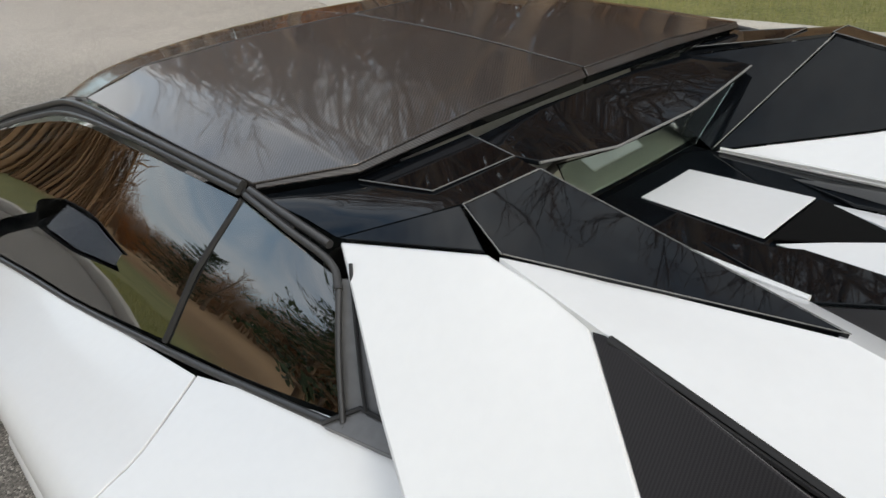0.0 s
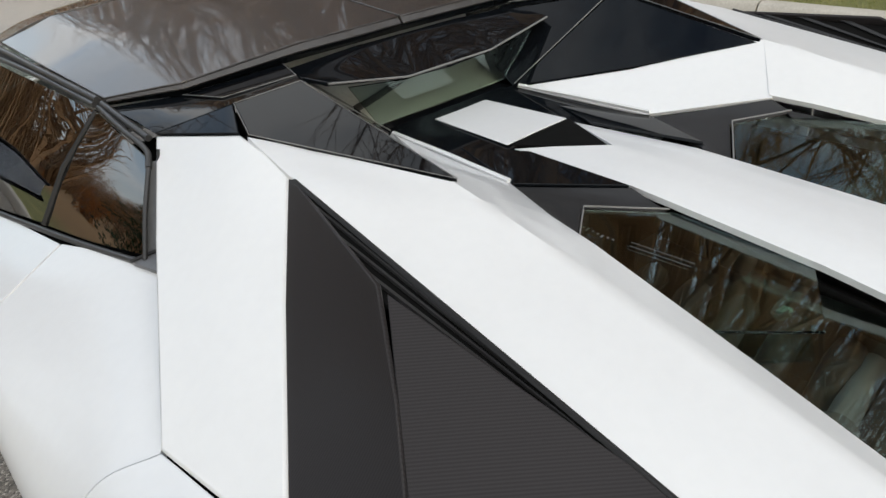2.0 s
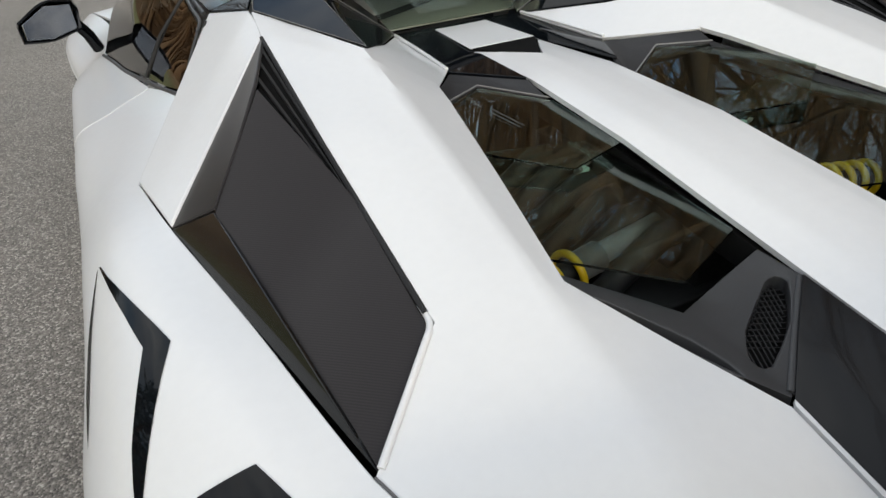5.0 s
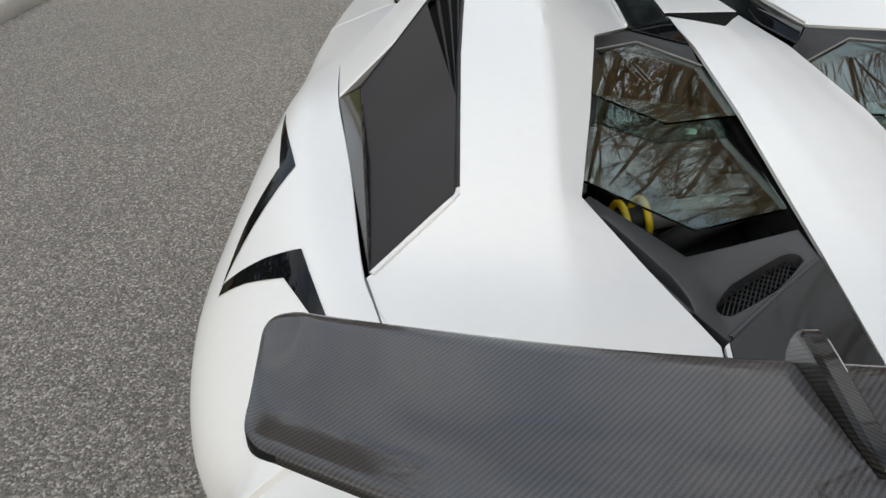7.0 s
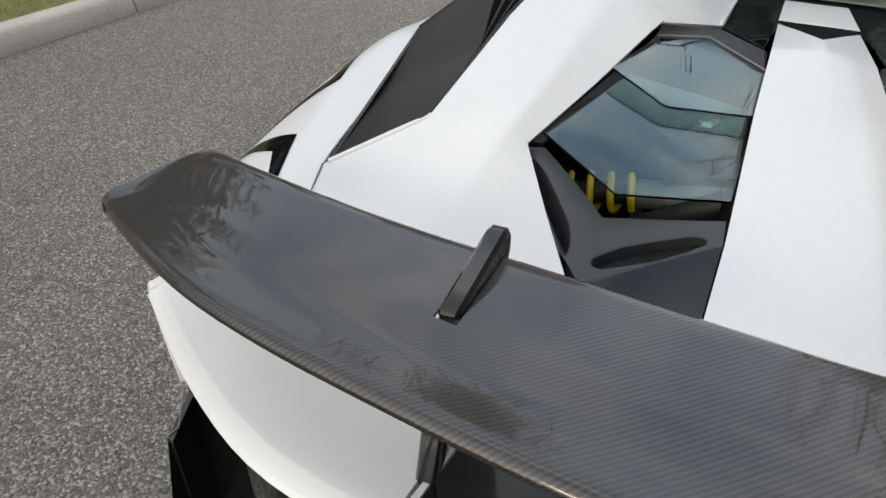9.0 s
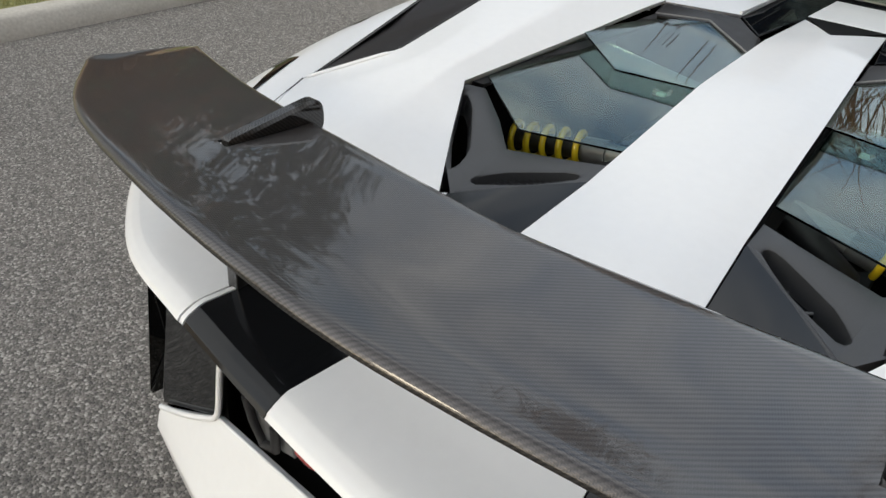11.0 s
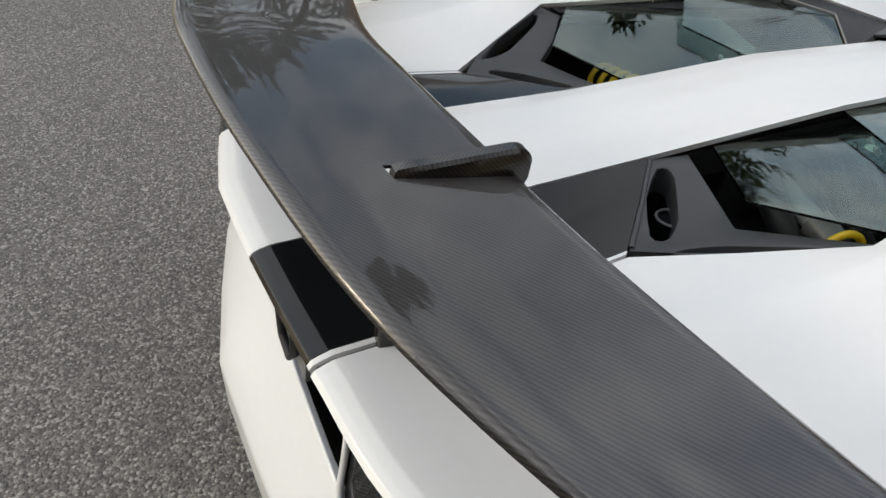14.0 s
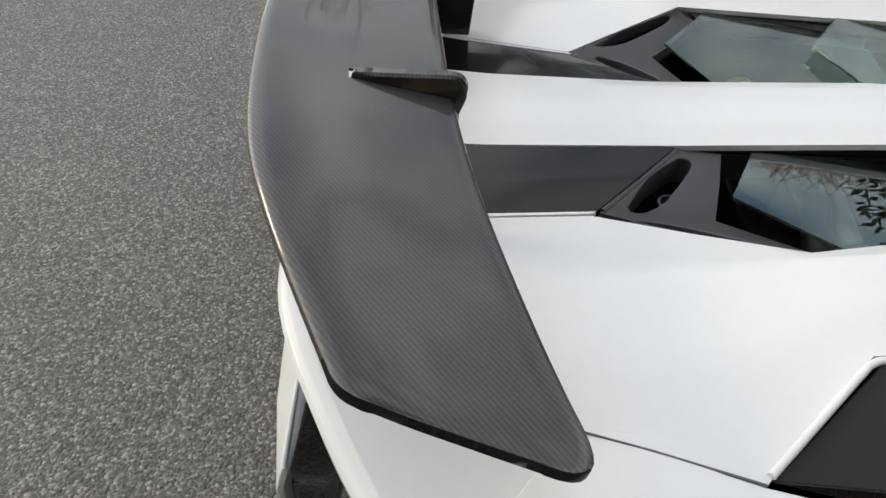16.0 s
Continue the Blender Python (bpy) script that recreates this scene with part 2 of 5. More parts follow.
r_both = rn.new("ShaderNodeMath")
r_both.operation = "SUBTRACT"
for node in (r_cell, r_wear, r_fine):
    rl.new(r_co.outputs["Object"], node.inputs["Vector"])
rl.new(r_cell.outputs["Color"], r_cut.inputs[0])
rl.new(r_cut.outputs[0], r_tone.inputs["Fac"])
rl.new(r_tone.outputs["Color"], r_mix.inputs["A"])
rl.new(r_wear.outputs["Fac"], r_wide.inputs["Value"])
rl.new(r_wide.outputs["Result"], r_mix.inputs["B"])
# towards the apron the asphalt is scaled paler, up to 1.8 times
r_way, r_gain, r_pale = rn.new("ShaderNodeVectorMath"), rn.new("ShaderNodeMapRange"), rn.new("ShaderNodeVectorMath")
r_gain.interpolation_type, r_pale.operation, r_way.operation = "SMOOTHSTEP", "SCALE", "DOT_PRODUCT"
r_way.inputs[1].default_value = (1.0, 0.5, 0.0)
r_gain.inputs["From Min"].default_value, r_gain.inputs["From Max"].default_value = 3.6, 6.5
r_gain.inputs["To Min"].default_value, r_gain.inputs["To Max"].default_value = 1.0, 1.8
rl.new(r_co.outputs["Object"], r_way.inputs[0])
rl.new(r_way.outputs["Value"], r_gain.inputs["Value"])
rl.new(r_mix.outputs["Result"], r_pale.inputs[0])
rl.new(r_gain.outputs["Result"], r_pale.inputs["Scale"])
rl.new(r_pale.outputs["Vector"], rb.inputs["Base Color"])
rl.new(r_fine.outputs["Fac"], r_both.inputs[0])
rl.new(r_cell.outputs["Distance"], r_both.inputs[1])
rl.new(r_both.outputs[0], r_bump.inputs["Height"])
r_bump.inputs["Strength"].default_value, r_bump.inputs["Distance"].default_value = 0.8, 0.004
rl.new(r_bump.outputs["Normal"], rb.inputs["Normal"])
rb.inputs["Roughness"].default_value = 0.62
rb.inputs["Diffuse Roughness"].default_value = 1.0
CONCRETE = plain("kerb_concrete", (0.42, 0.39, 0.34), 0.85, 0, (0.56, 0.53, 0.47), 60, 0.3)
BARK = plain("bark", (0.11, 0.078, 0.052), 0.9, 0, (0.25, 0.18, 0.125), 14, 0.8)
TWIG = plain("twig_bark", (0.18, 0.10, 0.05), 0.9, 0, (0.30, 0.19, 0.105), 9)
NEEDLE = plain("needles", (0.018, 0.035, 0.014), 0.7, 0, (0.045, 0.07, 0.025), 6)
RUSSET = plain("russet_leaves", (0.30, 0.10, 0.02), 0.8, 0, (0.42, 0.18, 0.04), 5)
BLADE = plain("grass_blades", (0.11, 0.15, 0.035), 0.8, 0, (0.34, 0.31, 0.115), 7)
LAWN_M, gn, gl, gb = shader("verge_and_litter")
lawn = speckle(LAWN_M, gn, gl, gb, (0.10, 0.115, 0.036), (0.28, 0.26, 0.10), 30, 0.6, 0.02, (0.9, 1.0))
# dry leaves take over on the wooded banks
g_co, g_cut, g_abs, g_far, g_mix, g_leaf, g_tone = (gn.new("ShaderNode" + k) for k in ("TexCoord", "SeparateXYZ", "Math", "MapRange", "Mix", "TexNoise", "ValToRGB"))
g_abs.operation = "ABSOLUTE"
g_far.inputs["From Min"].default_value, g_far.inputs["From Max"].default_value = 7.5, 10.5
g_mix.data_type = "RGBA"
g_leaf.inputs["Scale"].default_value, g_leaf.inputs["Detail"].default_value = 3.0, 8
g_tone.color_ramp.elements[0].color, g_tone.color_ramp.elements[1].color = (0.18, 0.105, 0.05, 1), (0.46, 0.29, 0.14, 1)
gl.new(g_co.outputs["Object"], g_cut.inputs[0])
gl.new(g_co.outputs["Object"], g_leaf.inputs["Vector"])
gl.new(g_cut.outputs[0], g_abs.inputs[0])
gl.new(g_abs.outputs[0], g_far.inputs["Value"])
gl.new(g_leaf.outputs["Fac"], g_tone.inputs["Fac"])
gl.new(g_far.outputs["Result"], g_mix.inputs["Factor"])
gl.new(lawn.outputs["Color"], g_mix.inputs["A"])
gl.new(g_tone.outputs["Color"], g_mix.inputs["B"])
gl.new(g_mix.outputs["Result"], gb.inputs["Base Color"])


# ---- mesh helpers ----
def blend(a, b, c, d, t):
    return 0.5 * ((2 * b) + (c - a) * t + (2 * a - 5 * b + 4 * c - d) * t * t + (3 * b - a - 3 * c + d) * t ** 3)


def resample(points, n, curved):
    """n spans between each two of the points; curved: along a smooth curve through them."""
    pts = [Vector(p) for p in points]
    out = []
    for k in range(len(pts) - 1):
        a = pts[k - 1] if k else pts[k] * 2 - pts[k + 1]
        d = pts[k + 2] if k + 2 < len(pts) else pts[k + 1] * 2 - pts[k]
        for s in range(n):
            t = s / n
            out.append(blend(a, pts[k], pts[k + 1], d, t) if curved else pts[k].lerp(pts[k + 1], t))
    return out + [pts[-1]]


def link(name, bm, material, parent, label="", angle=32, bevel=0.0):
    mesh = bpy.data.meshes.new(name)
    bm.to_mesh(mesh)
    bm.free()
    for p in mesh.polygons:
        p.use_smooth = True
    mesh.set_sharp_from_angle(angle=radians(angle))
    mesh.materials.append(material)
    ob = new(name, mesh)
    ob.parent = parent
    if label:
        ob["label"] = label
    if bevel:
        mod = ob.modifiers.new("edge", "BEVEL")
        mod.width, mod.segments, mod.limit_method, mod.angle_limit = bevel, 2, "ANGLE", radians(50)
    return ob


def panel(name, rows, material, parent, side=1, thick=0.008, n=5, curved=True, label="", facing=(0.35, 0, 1), bevel=0.0015, angle=32, down=None):
    """A sheet through rows of points, given for the car's one flank and mirrored for side -1, with thickness below it."""
    bent_in, bent_over = curved if isinstance(curved, tuple) else (curved, curved)
    n_in, n_over = n if isinstance(n, tuple) else (n, n)
    lines = [resample(r, n_in, bent_in) for r in rows]
    cols = [resample([l[k] for l in lines], n_over, bent_over) for k in range(len(lines[0]))]
    nu, nv = len(cols), len(cols[0])
    bm = bmesh.new()
    uv = bm.loops.layers.uv.new("UVMap")
    pts = [[Vector((p.x * side, p.y, p.z)) for p in c] for c in cols]
    normal = [[None] * nv for _ in range(nu)]
    for i in range(nu):
        for j in range(nv):
            du = pts[min(i + 1, nu - 1)][j] - pts[max(i - 1, 0)][j]
            dv = pts[i][min(j + 1, nv - 1)] - pts[i][max(j - 1, 0)]
            normal[i][j] = du.cross(dv)
    mean = Vector((0, 0, 0))
    for r in normal:
        for v in r:
            mean += v
    sign = 1 if mean.dot(Vector((facing[0] * side, facing[1], facing[2]))) > 0 else -1
    e_n = mean.normalized()
    e_u = pts[-1][nv // 2] - pts[0][nv // 2]
    e_u = (e_u - e_n * e_u.dot(e_n)).normalized()
    e_v = e_n.cross(e_u)
    top = [[bm.verts.new(p) for p in r] for r in pts]
    low = [[bm.verts.new(pts[i][j] - Vector(down) * thick if down else pts[i][j] - (normal[i][j].normalized() if normal[i][j].length > 1e-9 else Vector((0, 0, 1))) * thick * sign) for j in range(nv)] for i in range(nu)]

    def face(vs, turned=False):
        f = bm.faces.new(vs if (sign > 0) != turned else vs[::-1])
        for loop in f.loops:
            loop[uv].uv = (loop.vert.co.dot(e_u) + 0.3 * loop.vert.co.dot(e_n), loop.vert.co.dot(e_v))

    for i in range(nu - 1):
        for j in range(nv - 1):
            face([top[i][j], top[i + 1][j], top[i + 1][j + 1], top[i][j + 1]])
            face([low[i][j], low[i][j + 1], low[i + 1][j + 1], low[i + 1][j]])
    for i in range(nu - 1):
        for j, turned in ((0, True), (nv - 1, False)):
            face([top[i][j], top[i + 1][j], low[i + 1][j], low[i][j]], turned)
    for j in range(nv - 1):
        for i, turned in ((0, False), (nu - 1, True)):
            face([top[i][j], top[i][j + 1], low[i][j + 1], low[i][j]], turned)
    bmesh.ops.remove_doubles(bm, verts=bm.verts, dist=1e-5)
    bmesh.ops.recalc_face_normals(bm, faces=bm.faces)
    return link(name, bm, material, parent, label, angle, bevel)


def plate(name, outline, material, parent, side=1, thick=0.006, label="", bevel=0.001, facing=(0.3, 0, 1), angle=32):
    """A flat or slightly folded plate with the given outline."""
    pts = [Vector((p[0] * side, p[1], p[2])) for p in outline]
    mid = sum(pts, Vector()) / len(pts)
    nrm = Vector()
    for a, b in zip(pts, pts[1:] + pts[:1]):
        nrm += (a - mid).cross(b - mid)
    nrm.normalize()
    if nrm.dot(Vector((facing[0] * side, facing[1], facing[2]))) < 0:
        pts.reverse()
        nrm = -nrm
    bm = bmesh.new()
    uv = bm.loops.layers.uv.new("UVMap")
    top, low = [bm.verts.new(p) for p in pts], [bm.verts.new(p - nrm * thick) for p in pts]
    bm.faces.new(top)
    bm.faces.new(low[::-1])
    for k in range(len(pts)):
        m = (k + 1) % len(pts)
        bm.faces.new([top[k], low[k], low[m], top[m]])
    du = (pts[1] - pts[0]).normalized()
    dv = nrm.cross(du)
    for f in bm.faces:
        for loop in f.loops:
            d = loop.vert.co - pts[0]
            loop[uv].uv = (d.dot(du) + d.dot(nrm), d.dot(dv))
    bmesh.ops.triangulate(bm, faces=[f for f in bm.faces if len(f.verts) > 4])
    return link(name, bm, material, parent, label, angle, bevel)


def tube(name, points, radius, material, parent, sides=8, label="", taper=None, closed=False):
    """A round bar along points; taper: the radius at the far end."""
    pts = [Vector(p) for p in points]
    bm = bmesh.new()
    rings = []
    for k, p in enumerate(pts):
        way = (pts[min(k + 1, len(pts) - 1)] - pts[max(k - 1, 0)]).normalized()
        a = way.orthogonal().normalized() if k == 0 else (rings_axis - way * rings_axis.dot(way)).normalized()
        rings_axis = a
        b = way.cross(a)
        r = radius if taper is None else radius + (taper - radius) * k / (len(pts) - 1)
        rings.append([bm.verts.new(p + (a * math.cos(s) + b * math.sin(s)) * r) for s in (2 * math.pi * q / sides for q in range(sides))])
    for r, s in zip(rings, rings[1:]):
        for k in range(sides):
            m = (k + 1) % sides
            bm.faces.new([r[k], r[m], s[m], s[k]])
    bm.faces.new(rings[0][::-1])
    bm.faces.new(rings[-1])
    return link(name, bm, material, parent, label, 50)


def box(name, low, high, material, parent, label="", bevel=0.004):
    bm = bmesh.new()
    bmesh.ops.create_cube(bm, size=1)
    for v in bm.verts:
        v.co = Vector([low[k] + (v.co[k] + 0.5) * (high[k] - low[k]) for k in range(3)])
    return link(name, bm, material, parent, label, 32, bevel)


def thing(name, label, category, group="", at=(0, 0, 0)):
    ob = new(name)
    ob.empty_display_size = 0.2
    ob.location = at
    return tagged(ob, label, category, group)


def ring_plate(name, rings, material, parent, side=1, thick=0.01, label="", facing=(0.3, 0, 1)):
    """Adjoining plates with a rounded hole each: pairs of an outer and an inner loop with as many points."""
    bm = bmesh.new()
    for outer, inner in rings:
        o, i = ([Vector((p[0] * side, p[1], p[2])) for p in l] for l in (outer, inner))
        n = len(o)
        o = [q for k in range(n) for q in (o[k], (o[k] + o[(k + 1) % n]) / 2)]
        i = [q for k in range(n) for q in ((i[k - 1] + i[k] * 12 + i[(k + 1) % n]) / 14, (i[k] + i[(k + 1) % n]) / 2)]
        n *= 2
        nrm = Vector()
        mid = sum(o, Vector()) / n
        for a, b in zip(o, o[1:] + o[:1]):
            nrm += (a - mid).cross(b - mid)
        nrm.normalize()
        if nrm.dot(Vector((facing[0] * side, facing[1], facing[2]))) < 0:
            nrm = -nrm
        rim = [q.lerp(p, 0.12) + nrm * 0.002 for p, q in zip(o, i)]
        loops = [[bm.verts.new(p) for p in l] for l in (o, rim, i, [p - nrm * thick for p in i])]
        for a, b in ((0, 1), (1, 2), (2, 3)):
            for k in range(n):
                m = (k + 1) % n
                bm.faces.new([loops[a][k], loops[a][m], loops[b][m], loops[b][k]])
    bmesh.ops.remove_doubles(bm, verts=bm.verts, dist=1e-4)
    bmesh.ops.recalc_face_normals(bm, faces=bm.faces)
    if sum(f.normal.z for f in bm.faces) < 0:
        bmesh.ops.reverse_faces(bm, faces=bm.faces)
    skirt = [e for e in bm.edges if e.is_boundary and all(v.co.z > 0.8 for v in e.verts)]
    made = bmesh.ops.extrude_edge_only(bm, edges=skirt)["geom"]
    for v in made:
        if isinstance(v, bmesh.types.BMVert):
            v.co.z -= thick
    return link(name, bm, material, parent, label, 50, 0.0015)


def decal(name, pairs, target, side, material, parent, lift=0.0012, n=6):
    """A strip of vinyl between pairs of edge points, laid onto the mesh of target."""
    bm = bmesh.new()
    rows = []
    mesh = target.data
    tree = BVHTree.FromPolygons([v.co for v in mesh.vertices], [p.vertices for p in mesh.polygons])
    for (a, b), (c, d) in zip(pairs, pairs[1:]):
        for k in range(n + (1 if (c, d) == pairs[-1] else 0)):
            t = k / n
            rows.append((Vector(a).lerp(Vector(c), t), Vector(b).lerp(Vector(d), t)))
    grid = []
    for p, q in rows:
        line = []
        for k in range(5):
            w = p.lerp(q, k / 4)
            place, normal, _, _ = tree.find_nearest(Vector((w.x * side, w.y, w.z)) + Vector((0.004 * side, 0, 0.006)))
            line.append(bm.verts.new(place + normal * lift))
        grid.append(line)
    for r, u in zip(grid, grid[1:]):
        for k in range(4):
            bm.faces.new([r[k], r[k + 1], u[k + 1], u[k]])
    bmesh.ops.remove_doubles(bm, verts=bm.verts, dist=1e-4)
    bmesh.ops.recalc_face_normals(bm, faces=bm.faces)
    return link(name, bm, material, parent, "", 60)


# ---- the setting ----
KERB_L, KERB_R = -3.94, 4.95


def ground_sheet(name, x0, x1, y0, y1, z, material, label, category):
    bm = bmesh.new()
    vs = [bm.verts.new(p) for p in ((x0, y0, z), (x1, y0, z), (x1, y1, z), (x0, y1, z))]
    bm.faces.new(vs)
    return tagged(link(name, bm, material, None), label, category, kind="structure")


def verge(x, y=30.0):
    """Height of the land beside the road: level behind the kerbs, then a wooded bank."""
    d = max(KERB_L - x, x - KERB_R)
    if d < 0.16:
        return -0.06
    if x > 0:
        return 0.10 + 0.03 * min(d, 6) + max(0, d - 6) * 0.30 - max(0, d - 30) * 0.24
    return 0.10 + 0.03 * min(d, 26) + min(max(0, d - 26), 36) * 0.15 * min(1, max(0, (y - 4) / 14))


def land():
    xs = [-900, -300, -120, -60, -34, -24, -16, -12, -9, -7, -5.6, -4.6, KERB_L - 0.17, KERB_L - 0.15, KERB_R + 0.15, KERB_R + 0.17, 6.4, 8, 10, 13, 17, 24, 36, 60, 120, 300, 900]
    ys = [-900, -300, -120, -60] + [-40 + 4 * k for k in range(25)] + [80, 120, 300, 900]
    bm = bmesh.new()
    grid = [[bm.verts.new((x, y, verge(x, y) + (0.25 * noise.noise(Vector((x * 0.15, y * 0.15, 3))) if abs(x) > 7 else 0))) for y in ys] for x in xs]
    for a, b in zip(grid, grid[1:]):
        for k in range(len(ys) - 1):
            bm.faces.new([a[k], b[k], b[k + 1], a[k + 1]])
    bmesh.ops.recalc_face_normals(bm, faces=bm.faces)
    return tagged(link("ground", bm, LAWN_M, None, "", 60), "grassy verge rising to brown leaf-littered wooded banks", "ground", kind="structure")


land()
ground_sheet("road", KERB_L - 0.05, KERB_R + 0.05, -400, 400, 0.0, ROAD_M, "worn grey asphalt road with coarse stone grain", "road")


def kerb(x, way, name):
    """A row of cast kerb stones; way: the side on which the grass lies."""
    row = tagged(new(name), "pale concrete kerb stones along the asphalt", "kerb", kind="structure")
    bm = bmesh.new()
    shape = [(0, -0.05), (0.0, 0.02), (0.03, 0.105), (0.05, 0.122), (0.08, 0.128), (0.17, 0.128), (0.185, 0.115), (0.185, -0.05)]
    ends = [[bm.verts.new((a * way, y, b)) for a, b in shape] for y in (0.0, 2.984)]
    for k in range(len(shape)):
        m = (k + 1) % len(shape)
        bm.faces.new([ends[0][k], ends[0][m], ends[1][m], ends[1][k]])
    bm.faces.new(ends[0])
    bm.faces.new(ends[1])
    bmesh.ops.recalc_face_normals(bm, faces=bm.faces)
    first = link("kerb_stone", bm, CONCRETE, row, "", 40)
    for k in range(-14, 22):
        stone = first if k == -14 else new("kerb_stone", first.data)
        stone.parent = row
        stone.location = (x, 0.400 + 3.0 * k, 0.004 * math.sin(k * 2.1))


kerb(KERB_L, -1, "kerb_1")
kerb(KERB_R, 1, "kerb_2")


def apron():
    """Concrete slab of a crossing that rises from the asphalt over the kerb into the verge."""
    bm = bmesh.new()
    lines = [[(4.12, 8.7, 0.008), (4.90, 8.3, 0.02), (5.16, 8.2, 0.165), (9.5, 8.3, 0.30)],
             [(4.45, 9.6, 0.008), (4.90, 9.6, 0.02), (5.16, 9.6, 0.165), (9.5, 10.2, 0.30)],
             [(4.85, 10.8, 0.008), (4.92, 10.9, 0.02), (5.16, 11.0, 0.165), (9.5, 12.2, 0.30)]]
    grid = [[bm.verts.new(p) for p in l] for l in lines]
    for a, b in zip(grid, grid[1:]):
        for k in range(3):
            bm.faces.new([a[k], a[k + 1], b[k + 1], b[k]])
    made = bmesh.ops.extrude_face_region(bm, geom=list(bm.faces))["geom"]
    for v in made:
        if isinstance(v, bmesh.types.BMVert):
            v.co.z -= 0.12
    bmesh.ops.recalc_face_normals(bm, faces=bm.faces)
    return tagged(link("pavement", bm, CONCRETE, None), "pale concrete apron crossing the verge from the road", "pavement", kind="structure")


apron()

# ---- the car ----
car = thing("sports_car", "white wedge-shaped sports car with carbon roof and wing", "car")

